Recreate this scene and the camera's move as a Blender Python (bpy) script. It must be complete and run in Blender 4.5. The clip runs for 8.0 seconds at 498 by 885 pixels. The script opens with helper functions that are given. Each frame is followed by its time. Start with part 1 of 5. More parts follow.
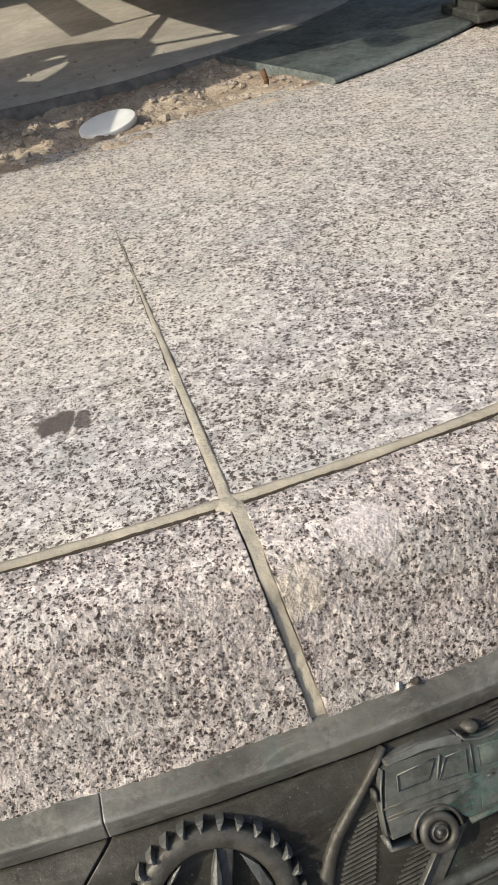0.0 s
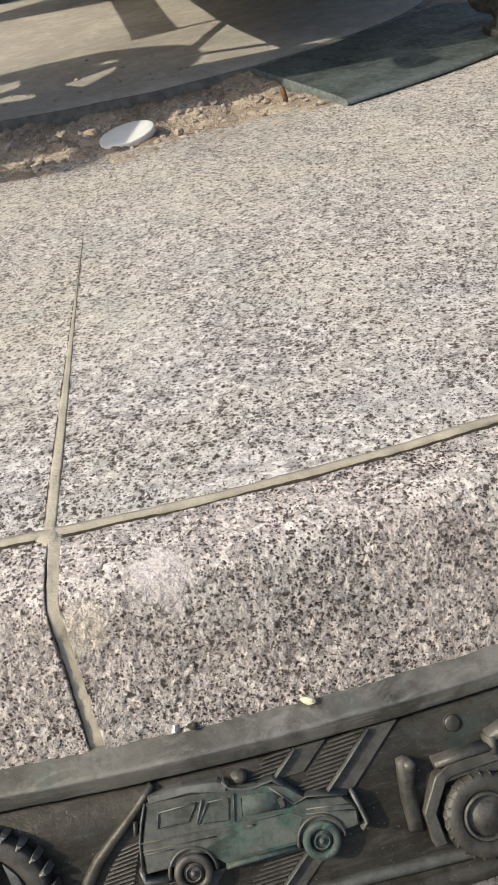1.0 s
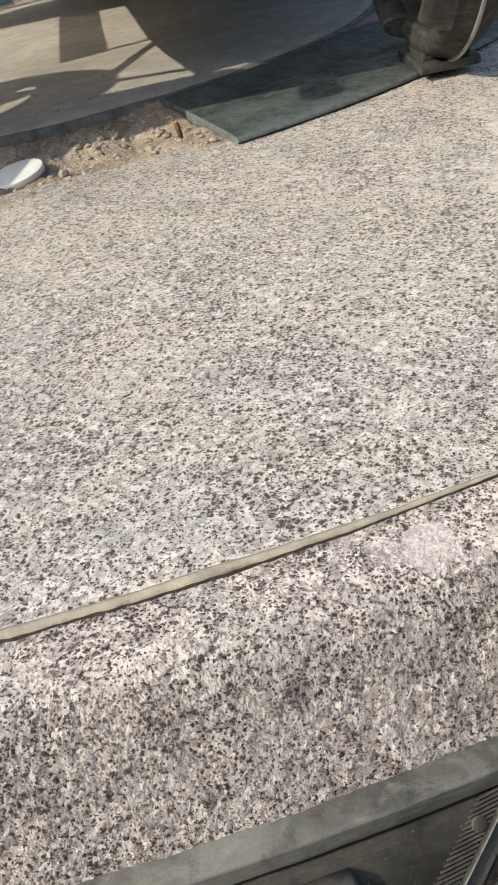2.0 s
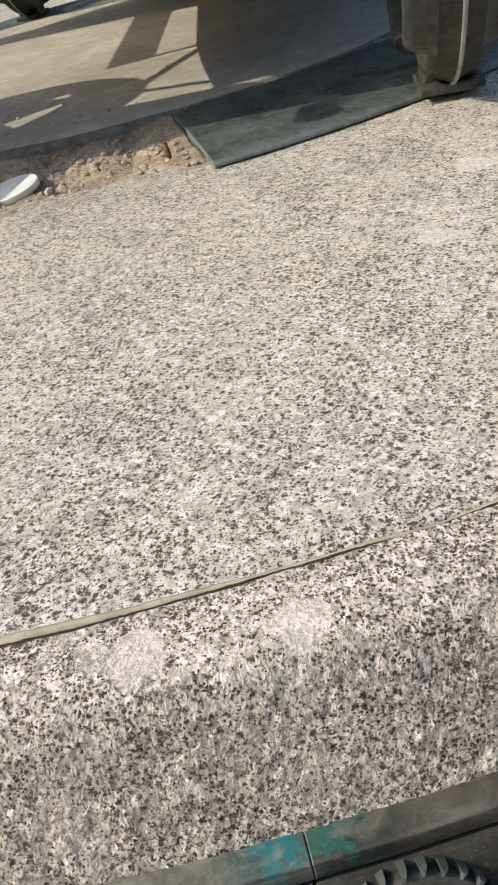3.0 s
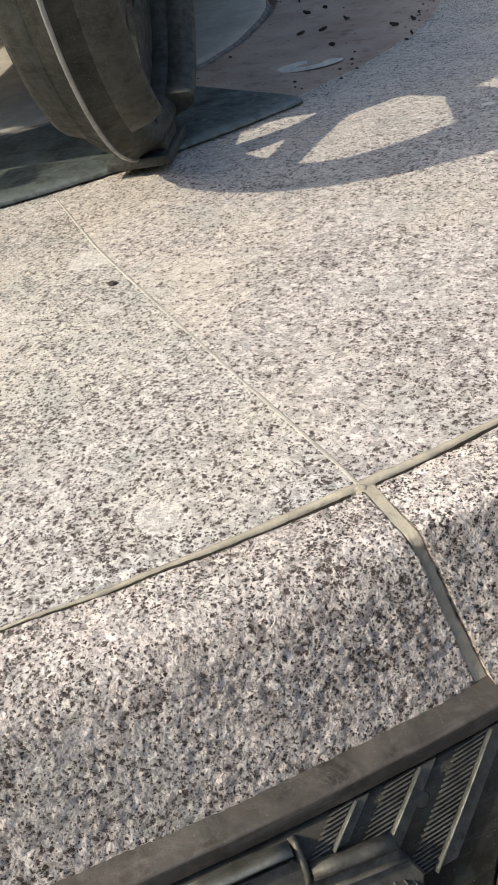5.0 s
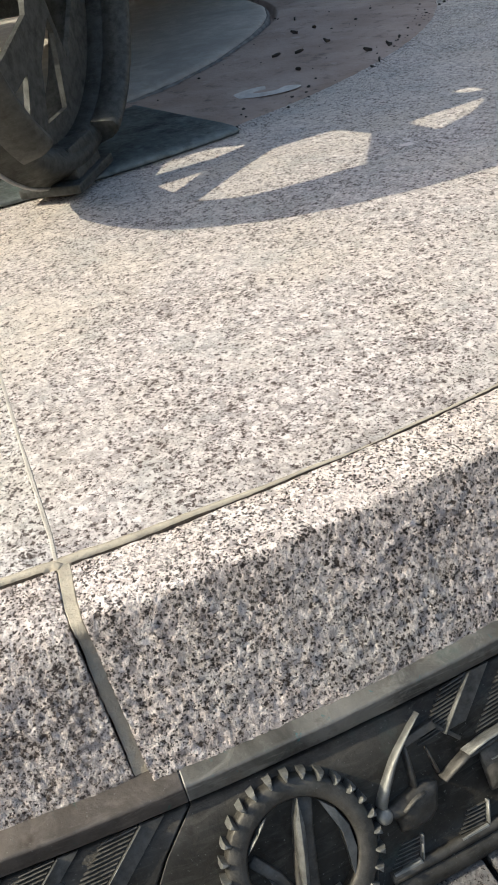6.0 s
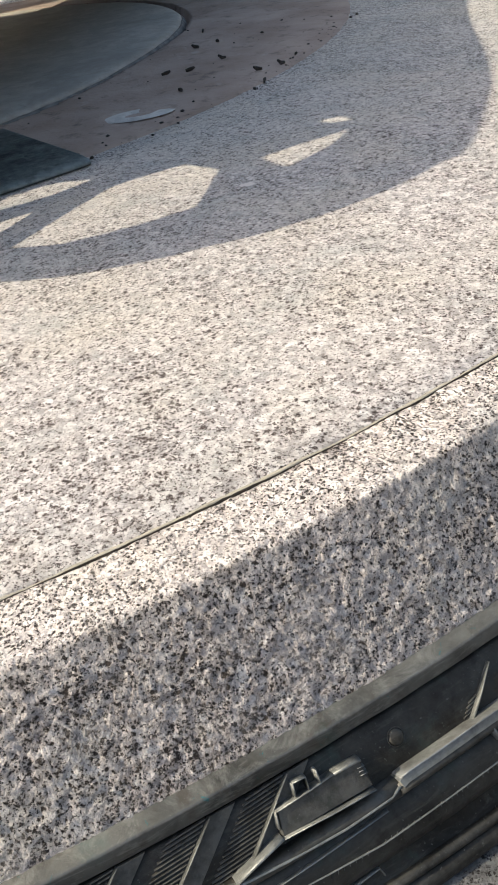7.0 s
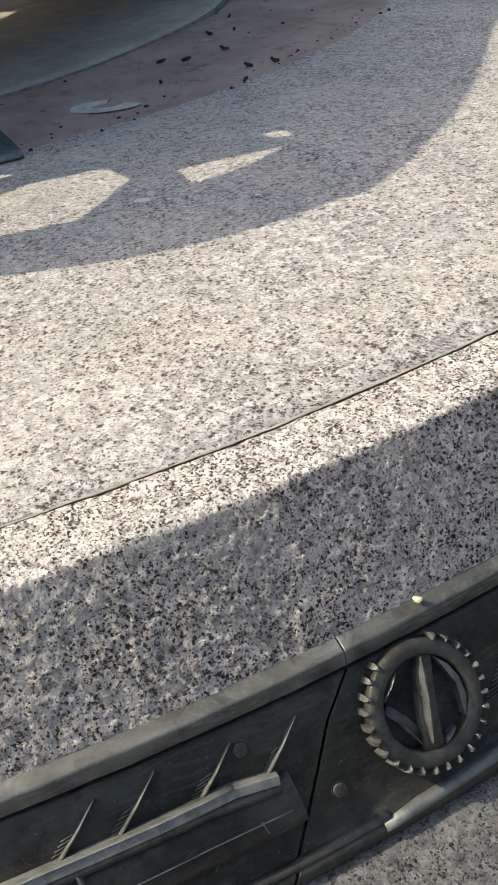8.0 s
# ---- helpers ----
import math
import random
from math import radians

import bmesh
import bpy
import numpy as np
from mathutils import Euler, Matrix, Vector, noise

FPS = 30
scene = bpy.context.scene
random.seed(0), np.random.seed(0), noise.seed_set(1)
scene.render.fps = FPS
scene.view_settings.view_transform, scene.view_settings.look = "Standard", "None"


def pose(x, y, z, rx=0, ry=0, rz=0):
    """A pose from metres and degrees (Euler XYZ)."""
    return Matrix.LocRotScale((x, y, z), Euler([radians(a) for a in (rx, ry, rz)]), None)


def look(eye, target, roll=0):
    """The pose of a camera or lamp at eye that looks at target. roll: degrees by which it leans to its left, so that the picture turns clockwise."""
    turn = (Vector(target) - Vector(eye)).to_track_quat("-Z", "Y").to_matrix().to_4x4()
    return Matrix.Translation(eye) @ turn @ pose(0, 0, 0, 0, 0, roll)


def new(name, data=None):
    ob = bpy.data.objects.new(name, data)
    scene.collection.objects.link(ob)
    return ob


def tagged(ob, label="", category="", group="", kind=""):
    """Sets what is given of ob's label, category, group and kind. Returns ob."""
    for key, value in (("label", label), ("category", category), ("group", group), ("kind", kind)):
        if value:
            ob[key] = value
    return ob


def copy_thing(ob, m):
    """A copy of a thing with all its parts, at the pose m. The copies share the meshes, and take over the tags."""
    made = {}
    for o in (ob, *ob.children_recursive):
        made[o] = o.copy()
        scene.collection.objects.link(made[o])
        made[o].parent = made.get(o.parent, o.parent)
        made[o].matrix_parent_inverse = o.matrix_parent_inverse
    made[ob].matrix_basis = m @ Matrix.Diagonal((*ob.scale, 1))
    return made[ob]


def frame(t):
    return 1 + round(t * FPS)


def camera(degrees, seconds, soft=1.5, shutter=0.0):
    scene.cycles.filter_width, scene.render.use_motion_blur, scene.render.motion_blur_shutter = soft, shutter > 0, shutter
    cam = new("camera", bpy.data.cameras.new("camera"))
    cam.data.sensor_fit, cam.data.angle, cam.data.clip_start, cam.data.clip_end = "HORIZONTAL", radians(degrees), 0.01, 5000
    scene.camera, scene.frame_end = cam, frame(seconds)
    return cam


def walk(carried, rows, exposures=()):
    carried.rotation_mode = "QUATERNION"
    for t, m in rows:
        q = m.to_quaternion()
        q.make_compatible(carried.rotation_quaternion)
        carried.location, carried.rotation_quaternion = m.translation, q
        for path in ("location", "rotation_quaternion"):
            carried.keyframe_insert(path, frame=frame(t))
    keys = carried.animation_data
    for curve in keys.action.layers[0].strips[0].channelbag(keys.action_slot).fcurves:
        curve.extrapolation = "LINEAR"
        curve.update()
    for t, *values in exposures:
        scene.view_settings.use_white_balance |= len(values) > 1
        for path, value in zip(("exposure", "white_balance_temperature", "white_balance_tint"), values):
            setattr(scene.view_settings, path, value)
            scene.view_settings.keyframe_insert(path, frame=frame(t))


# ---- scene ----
cam = camera(34.6, 8.0, soft=1.7)
PATH = [
    (0, (0.4547, -1.8556, 0.2517), (0.3018, -0.2667, -0.9535), -11.36),
    (0.5, (0.5280, -1.8515, 0.2526), (0.1818, -0.2902, -0.9484), -12.14),
    (1, (0.5939, -1.8444, 0.2628), (0.1986, -0.2844, -0.9246), -11.35),
    (1.2, (0.6095, -1.8336, 0.2569), (0.2203, -0.2703, -0.9282), -11.22),
    (2.3, (0.7755, -1.7123, 0.2639), (0.3059, -0.1736, -0.9242), -13.32),
    (2.5, (0.8048, -1.7015, 0.2641), (0.2922, -0.1747, -0.9217), -13.37),
    (3, (0.8901, -1.6592, 0.2601), (0.1714, -0.1982, -0.9013), -14.43),
    (3.5, (0.9804, -1.6421, 0.2616), (0.2539, -0.1743, -0.8863), -13.85),
    (4, (1.0643, -1.5832, 0.2423), (0.3819, -0.1004, -0.9134), -13.43),
    (4.5, (1.1261, -1.5201, 0.2482), (0.4566, -0.0426, -0.9217), -13.15),
    (4.7, (1.1513, -1.5030, 0.2594), (0.4930, -0.0283, -0.9202), -12.32),
    (5.8, (1.3156, -1.4060, 0.2638), (0.5045, -0.0037, -0.9091), -11.02),
    (6, (1.3501, -1.3864, 0.2634), (0.5211, 0.0126, -0.9008), -11.18),
    (6.5, (1.4094, -1.3152, 0.2548), (0.5884, 0.0891, -0.9088), -10.96),
    (7, (1.4635, -1.2376, 0.2562), (0.6439, 0.1559, -0.9212), -10.97),
    (7.5, (1.5553, -1.1508, 0.2513), (0.6548, 0.1728, -0.9475), -10.65),
    (8, (1.6188, -1.0721, 0.2500), (0.6068, 0.1681, -0.9490), -8.57),
]
walk(cam, [(t, look(eye, target, roll)) for t, eye, target, roll in PATH], [(0, 0.14, 6600, 5), (2.5, 0.16, 6600, 4), (4.0, 0.18, 6700, 3.5), (4.6, 0.22, 6700, 4), (6.0, 0.47, 6700, 3.5), (7.0, 0.49, 6750, 3.5), (8, 0.42, 6750, 2)])

# ---- world, sun ----
SUN_AZ, SUN_EL = 209.5, 37.8
world = bpy.data.worlds.new("world")
scene.world = world
world.use_nodes = True
sky = world.node_tree.nodes.new("ShaderNodeTexSky")
sky.sky_type, sky.sun_disc = "NISHITA", False
sky.sun_elevation, sky.sun_rotation = radians(SUN_EL), radians(90 - SUN_AZ)
sky.dust_density = 3.0
back = world.node_tree.nodes["Background"]
back.inputs["Strength"].default_value = 0.178
world.node_tree.links.new(sky.outputs[0], back.inputs["Color"])
sun = new("sun", bpy.data.lights.new("sun", "SUN"))
sun.data.energy, sun.data.angle, sun.data.color = 3.5, radians(0.55), (1.0, 0.915, 0.79)
to_sun = Vector((math.cos(radians(SUN_AZ)) * math.cos(radians(SUN_EL)), math.sin(radians(SUN_AZ)) * math.cos(radians(SUN_EL)), math.sin(radians(SUN_EL))))
sun.matrix_world = look(to_sun * 20, (0, 0, 0))


# ---- materials ----
class Mat:
    """A node material with small helpers for chains of nodes."""

    def __init__(self, name, rough=0.6, metal=0.0):
        self.m = bpy.data.materials.new(name)
        self.m.use_nodes = True
        self.t = self.m.node_tree
        self.p = self.t.nodes["Principled BSDF"]
        self.p.inputs["Roughness"].default_value, self.p.inputs["Metallic"].default_value = rough, metal
        self.co = self.t.nodes.new("ShaderNodeTexCoord").outputs["Object"]

    def link(self, a, b):
        self.t.links.new(a, b)

    def noise(self, scale, detail=4.0, rough=0.55, co=None, dist=0.0):
        n = self.t.nodes.new("ShaderNodeTexNoise")
        n.inputs["Scale"].default_value, n.inputs["Detail"].default_value, n.inputs["Roughness"].default_value = scale, detail, rough
        n.inputs["Distortion"].default_value = dist
        self.link(co or self.co, n.inputs["Vector"])
        return n.outputs["Fac"]

    def cells(self, scale, co=None, what="Color", feature="F1", rnd=1.0):
        n = self.t.nodes.new("ShaderNodeTexVoronoi")
        n.feature = feature
        n.inputs["Scale"].default_value, n.inputs["Randomness"].default_value = scale, rnd
        self.link(co or self.co, n.inputs["Vector"])
        return n.outputs[what]

    def warp(self, amount, scale):
        n = self.t.nodes.new("ShaderNodeTexNoise")
        n.inputs["Scale"].default_value, n.inputs["Detail"].default_value = scale, 3.0
        self.link(self.co, n.inputs["Vector"])
        a = self.t.nodes.new("ShaderNodeVectorMath")
        a.operation = "MULTIPLY_ADD"
        self.link(n.outputs["Color"], a.inputs[0])
        a.inputs[1].default_value = (amount,) * 3
        self.link(self.co, a.inputs[2])
        return a.outputs[0]

    def stretched(self, scale):
        n = self.t.nodes.new("ShaderNodeMapping")
        n.inputs["Scale"].default_value = scale
        self.link(self.co, n.inputs["Vector"])
        return n.outputs[0]

    def ramp(self, fac, stops, ease="LINEAR"):
        n = self.t.nodes.new("ShaderNodeValToRGB")
        n.color_ramp.interpolation = ease
        while len(n.color_ramp.elements) < len(stops):
            n.color_ramp.elements.new(0.5)
        for e, (pos, c) in zip(n.color_ramp.elements, stops):
            e.position = pos
            e.color = (*c, 1) if len(c) == 3 else c
        self.link(fac, n.inputs[0])
        return n.outputs[0]

    def grey(self, fac, lo, hi, a=0.0, b=1.0):
        n = self.t.nodes.new("ShaderNodeMapRange")
        n.inputs[1].default_value, n.inputs[2].default_value, n.inputs[3].default_value, n.inputs[4].default_value = lo, hi, a, b
        self.link(fac, n.inputs[0])
        return n.outputs[0]

    def mix(self, fac, a, b, mode="MIX"):
        n = self.t.nodes.new("ShaderNodeMix")
        n.data_type, n.blend_type = "RGBA", mode
        for sock, v in ((n.inputs[0], fac), (n.inputs[6], a), (n.inputs[7], b)):
            if isinstance(v, (int, float)):
                sock.default_value = v
            elif isinstance(v, tuple):
                sock.default_value = (*v, 1)
            else:
                self.link(v, sock)
        return n.outputs[2]

    def math(self, op, a, b=0.0):
        n = self.t.nodes.new("ShaderNodeMath")
        n.operation = op
        for sock, v in ((n.inputs[0], a), (n.inputs[1], b)):
            if isinstance(v, (int, float)):
                sock.default_value = v
            else:
                self.link(v, sock)
        return n.outputs[0]

    def chan(self, col, k=0):
        n = self.t.nodes.new("ShaderNodeSeparateColor")
        self.link(col, n.inputs[0])
        return n.outputs[k]

    def xyz(self, k):
        n = self.t.nodes.new("ShaderNodeSeparateXYZ")
        self.link(self.co, n.inputs[0])
        return n.outputs[k]

    def random(self):
        return self.t.nodes.new("ShaderNodeObjectInfo").outputs["Random"]

    def colour(self, c):
        self.link(c, self.p.inputs["Base Color"])
        return self

    def rough(self, r):
        self.link(r, self.p.inputs["Roughness"])
        return self

    def bump(self, height, strength=0.3, dist=0.001):
        n = self.t.nodes.new("ShaderNodeBump")
        n.inputs["Strength"].default_value, n.inputs["Distance"].default_value = strength, dist
        self.link(height, n.inputs["Height"])
        self.link(n.outputs[0], self.p.inputs["Normal"])
        return self


DUST_PATCHES = ((0.80, -1.13, 0.27), (0.30, -1.36, 0.16))


def granite(name, tint=(1.0, 1.0, 1.0), dust=True, spots=(), dense=0.0, film_most=0.36, dark=1.0, fine_by=1.0, mid=0.0, relief_by=1.0, clump=0.42, top_thin=0.09):
    """Coarse pinkish-grey granite: feldspar grains, grey quartz, separate dark mica flecks, dust, and stains or pale
    spots at (x, y, size, colour, amount).
    """
    k = Mat(name, 0.72)
    k.p.inputs["Specular IOR Level"].default_value = 0.2
    w = k.warp(0.0034, 300)
    fine = k.warp(0.0022, 700)
    grain = k.noise(330, 5, 0.72, dist=0.6)
    crystal = k.chan(k.cells(230, w), 0)
    quartz = k.chan(k.cells(170, w), 1)
    cluster = k.noise(75, 4, 0.65)
    patch = k.noise(11, 4, 0.6)
    base = k.ramp(grain, [(0.33, (0.25, 0.225, 0.22)), (0.42, (0.50, 0.455, 0.435)), (0.49, (0.64, 0.59, 0.565)), (0.56, (0.75, 0.70, 0.675)), (0.65, (0.86, 0.82, 0.795))])
    base = k.mix(0.38, base, k.ramp(crystal, [(0.0, (0.36, 0.325, 0.315)), (0.3, (0.57, 0.52, 0.50)), (0.65, (0.74, 0.69, 0.665)), (1.0, (0.88, 0.84, 0.815))]))
    base = k.mix(k.grey(quartz, 0.62, 0.76, 0, 0.55), base, (0.30, 0.282, 0.282))
    # clumps of darker and paler grains a centimetre across
    base = k.mix(k.grey(k.noise(210, 4, 0.7, dist=0.7), 0.40, 0.54, clump, 0.0), base, (0.20, 0.18, 0.178))
    base = k.mix(k.grey(k.noise(170, 4, 0.65, dist=0.5), 0.52, 0.64, 0.0, 0.6), base, (0.92, 0.87, 0.835))
    if mid:
        base = k.mix(k.grey(k.noise(420, 3, 0.6, dist=0.8), 0.42, 0.62, mid, 0.0), base, (0.21, 0.20, 0.20))
        base = k.mix(k.grey(k.chan(k.cells(300, w), 2), 0.45, 0.75, 0.0, mid * 0.9), base, (0.30, 0.285, 0.285))
        base = k.mix(k.grey(k.chan(k.cells(210, w), 0), 0.86, 0.92, 0.0, 0.55), base, (0.88, 0.845, 0.82))
    # mica: ragged flecks of many sizes that crowd in places
    crowd = k.math("ADD", k.grey(cluster, 0.32, 0.68, -0.15, 0.15), k.grey(patch, 0.35, 0.65, -0.08 + dense, 0.08 + dense))
    if not dust:
        geo = k.t.nodes.new("ShaderNodeNewGeometry")
        up = k.t.nodes.new("ShaderNodeSeparateXYZ")
        k.link(geo.outputs["Normal"], up.inputs[0])
        dressed = k.grey(up.outputs[2], 0.75, 0.97)
        # fleck density on upward faces balances the sunlit top against the shaded face
        crowd = k.math("SUBTRACT", crowd, k.math("MULTIPLY", dressed, top_thin))
    flecks = []
    for scale, least, most, chan in ((235, 0.42, 0.40, 0), (390, 0.36, 0.50, 1), (640, 0.28, 0.53, 2)):
        scale = scale * fine_by
        far, rnd = k.cells(scale, fine, "Distance"), k.chan(k.cells(scale, fine), chan)
        size = k.grey(k.math("ADD", rnd, crowd), least, 1.0, -0.06, most)
        ragged = k.grey(k.noise(scale * 2.3, 3, 0.65), 0.3, 0.7, -0.36, 0.36)
        flecks.append(k.grey(k.math("ADD", k.math("SUBTRACT", size, far), ragged), -0.08, 0.16))
    mica = k.math("MAXIMUM", k.math("MAXIMUM", flecks[0], flecks[1]), flecks[2])
    if dust:
        span = k.t.nodes.new("ShaderNodeVectorMath")
        span.operation = "LENGTH"
        k.link(k.stretched((1, 1, 0)), span.inputs[0])
        drift = k.math("ADD", span.outputs["Value"], k.grey(k.noise(3.2, 4), 0.3, 0.7, -0.25, 0.25))
        for x, y, size in DUST_PATCHES:
            d = k.t.nodes.new("ShaderNodeVectorMath")
            d.operation = "DISTANCE"
            k.link(k.co, d.inputs[0])
            d.inputs[1].default_value = (x, y, 0)
            drift = k.math("SUBTRACT", drift, k.grey(d.outputs["Value"], size, size * 0.3, 0.0, 0.48))
        film = k.grey(drift, 1.52, 1.0, 0.0, film_most)
        base = k.mix(film, base, (0.74, 0.68, 0.585))
        mica = k.math("MULTIPLY", mica, k.grey(film, 0.0, film_most, 0.98, 0.98 - film_most * 0.12))
    else:
        mica = k.math("MULTIPLY", mica, 0.97)
    base = k.mix(k.grey(k.noise(8, 4), 0.45, 0.66, 0.0, 0.32 if dust else 0.12), base, (0.66, 0.60, 0.49))
    base = k.mix(k.grey(k.noise(14, 4, 0.6), 0.52, 0.66, 0.0, 0.36), base, (0.40, 0.425, 0.415))
    shade = k.mix(k.grey(k.noise(900, 2), 0.4, 0.6), tuple(v * dark for v in (0.028, 0.020, 0.018)), tuple(v * dark for v in (0.125, 0.098, 0.089)))
    base = k.mix(mica, base, shade)
    if not dust:
        base = k.mix(k.grey(k.noise(27, 4, 0.6, dist=0.6), 0.54, 0.72, 0.0, 0.22), base, (0.49, 0.45, 0.41))
        base = k.mix(k.grey(k.noise(33, 4, 0.6, dist=0.6), 0.58, 0.68, 0.0, 0.42), base, (0.62, 0.585, 0.57))
    scar = k.grey(k.noise(19, 3, 0.5, dist=0.9), 0.70, 0.76)
    base = k.mix(k.math("MULTIPLY", scar, 0.6), base, (0.69, 0.65, 0.63))
    if spots:
        bent = k.warp(0.020, 70)
        for x, y, size, colour, amount, *low in spots:
            d = k.t.nodes.new("ShaderNodeVectorMath")
            d.operation = "DISTANCE"
            k.link(bent, d.inputs[0])
            d.inputs[1].default_value = (x + 0.010, y + 0.010, 0.010 + sum(low))
            base = k.mix(k.grey(d.outputs["Value"], size, size * 0.78, 0.0, amount), base, colour)
    base = k.mix(1.0, base, tint, "MULTIPLY")
    k.colour(base)
    k.rough(k.grey(k.noise(60, 3), 0.3, 0.7, 0.6, 0.85))
    relief = k.math("ADD", k.math("MULTIPLY", k.noise(620, 4), 0.8) if dust else k.math("MULTIPLY", k.noise(240, 5, 0.62), 2.0), k.math("SUBTRACT", k.math("MULTIPLY", k.noise(90, 4), 0.8), k.math("MULTIPLY", mica, 0.5)))
    if not dust:
        relief = k.math("MULTIPLY", relief, k.grey(dressed, 0.0, 1.0, 1.0, 0.35))
    k.bump(relief, 0.5 if dust else 0.9, 0.0012 if dust else 0.0026 * relief_by)
    return k.m


def mortar_mat(name, c=(0.43, 0.38, 0.298)):
    k = Mat(name, 0.9)
    base = k.mix(k.grey(k.noise(60, 5), 0.35, 0.65), tuple(v * 0.82 for v in c), tuple(v * 1.12 for v in c))
    base = k.mix(k.grey(k.noise(900, 2), 0.62, 0.72, 0, 0.6), base, (0.22, 0.19, 0.15))
    k.colour(base).bump(k.math("ADD", k.noise(300, 5), k.noise(45, 3)), 0.5, 0.002)
    return k.m


def bronze(name, c=(0.042, 0.0385, 0.032), green=0.18, rough=0.48, teal=False, bloom=None, lumps=0.17, bloom_tint=(0.045, 0.15, 0.135), bloom_size=0.034):
    """Dark cast bronze with rubbed brown-grey highlights and thin green patina."""
    k = Mat(name, rough, 0.42)
    k.p.inputs["Specular IOR Level"].default_value = 0.2
    base = k.mix(k.grey(k.noise(16, 6, 0.65, dist=0.5), 0.36, 0.66), tuple(v * 0.40 for v in c), tuple(v * 1.55 for v in c))
    base = k.mix(k.grey(k.noise(7, 4), 0.5, 0.75, 0, 0.5), base, tuple(v * w for v, w in zip(c, (1.18, 1.15, 1.08))))
    pat = k.grey(k.noise(28, 6, 0.65), 0.58, 0.72, 0, green)
    base = k.mix(pat, base, (0.09, 0.19, 0.165))
    if teal:
        base = k.mix(k.grey(k.noise(95, 5, 0.7, dist=1.5), 0.46, 0.60, 0.10, 0.8), base, (0.045, 0.135, 0.112))
        base = k.mix(k.grey(k.noise(240, 4, 0.7), 0.58, 0.66, 0.0, 0.7), base, (0.22, 0.42, 0.36))
    if bloom:
        d = k.t.nodes.new("ShaderNodeVectorMath")
        d.operation = "DISTANCE"
        k.link(k.warp(0.02, 60), d.inputs[0])
        d.inputs[1].default_value = tuple(v + 0.01 for v in bloom)
        near = k.grey(d.outputs["Value"], bloom_size, 0.006, -0.2, 0.5)
        base = k.mix(k.grey(k.math("ADD", k.grey(d.outputs["Value"], bloom_size * 2.6, bloom_size * 0.5, -0.1, 0.5), k.grey(k.noise(70, 5, 0.7), 0.3, 0.7, -0.3, 0.3)), 0.10, 0.5, 0.0, 0.6), base, tuple(v * 0.3 for v in bloom_tint))
        flaky = k.math("ADD", near, k.grey(k.noise(140, 6, 0.75, dist=0.6), 0.3, 0.7, -0.55, 0.55))
        base = k.mix(k.grey(flaky, 0.16, 0.36, 0.0, 0.85), base, bloom_tint)
    geo = k.t.nodes.new("ShaderNodeNewGeometry")
    streaks = k.noise(34, 6, 0.75, co=k.stretched((1, 1, 6)), dist=1.2)
    base = k.mix(k.grey(streaks, 0.50, 0.66, 0, 0.55), base, tuple(v * 2.0 + 0.012 for v in c))
    base = k.mix(k.grey(k.noise(52, 5, 0.7), 0.34, 0.46, 0.6, 0), base, tuple(v * w for v, w in zip(c, (0.50, 0.42, 0.38))))
    base = k.mix(k.grey(k.noise(620, 3, 0.6), 0.66, 0.72, 0, 0.5), base, (0.24, 0.235, 0.215))
    worn = k.math("MULTIPLY", k.grey(geo.outputs["Pointiness"], 0.515, 0.585, 0, 0.9), k.grey(k.noise(110, 4, 0.7), 0.36, 0.6, 0.35, 1.0))
    base = k.mix(worn, base, tuple(min(0.34, v * 2.2 + 0.05) for v in c))
    k.colour(base)
    k.rough(k.grey(k.noise(120, 4), 0.3, 0.7, rough - 0.1, rough + 0.16))
    k.bump(k.math("ADD", k.math("MULTIPLY", k.noise(420, 5, 0.65), 1.1), k.math("MULTIPLY", k.noise(75, 5, 0.6), 3.4)), lumps * 1.7, 0.0010)
    return k.m


PALE, CREAM, ROSE, YELLOW, WET = (0.80, 0.75, 0.715), (0.66, 0.61, 0.52), (0.665, 0.625, 0.628), (0.66, 0.58, 0.43), (0.10, 0.085, 0.075)
SPOTS = [(0.309, -1.481, 0.0118, WET, 0.95), (0.327, -1.480, 0.0083, WET, 0.9), (0.474, -1.593, 0.0145, ROSE, 0.78, -0.003), (0.484, -1.609, 0.009, ROSE, 0.6, -0.008), (0.441, -1.617, 0.0125, CREAM, 0.55, -0.014), (0.725, -1.481, 0.0145, ROSE, 0.72), (0.705, -1.482, 0.009, ROSE, 0.4), (0.790, -1.451, 0.0145, ROSE, 0.75), (0.816, -0.921, 0.022, PALE, 0.42), (0.801, -1.070, 0.016, PALE, 0.35), (1.086, -1.280, 0.024, YELLOW, 0.5), (1.012, -1.219, 0.014, PALE, 0.5), (0.878, -1.006, 0.011, PALE, 0.5), (0.785, -1.020, 0.009, PALE, 0.4)]
GRANITE = granite("granite_top", (0.955, 0.945, 0.925), spots=SPOTS, dense=0.10, film_most=0.36, fine_by=0.83, mid=0.06)
# the extra spot is a small bright patch
GRANITE_PALE = granite("granite_top_pale", (0.945, 0.915, 0.895), spots=SPOTS[8:] + [(1.113, -0.553, 0.008, PALE, 0.9)], dense=0.03, film_most=0.44, dark=1.2, fine_by=0.80, mid=0.05)
GRANITE_KERB = granite("granite_kerb", (1.13, 1.065, 1.02), False, dense=0.01, dark=0.8, spots=SPOTS[2:8], fine_by=1.1, mid=0.12, relief_by=1.4, top_thin=-0.05)
# tint raised to brighten the shaded face; flecks darken the sunlit top again
GRANITE_KERB_LIFTED = granite("granite_kerb_lifted", (1.28, 1.20, 1.145), False, dense=0.045, dark=0.40, fine_by=1.15, mid=0.10, clump=0.36, relief_by=1.8, top_thin=0.02)
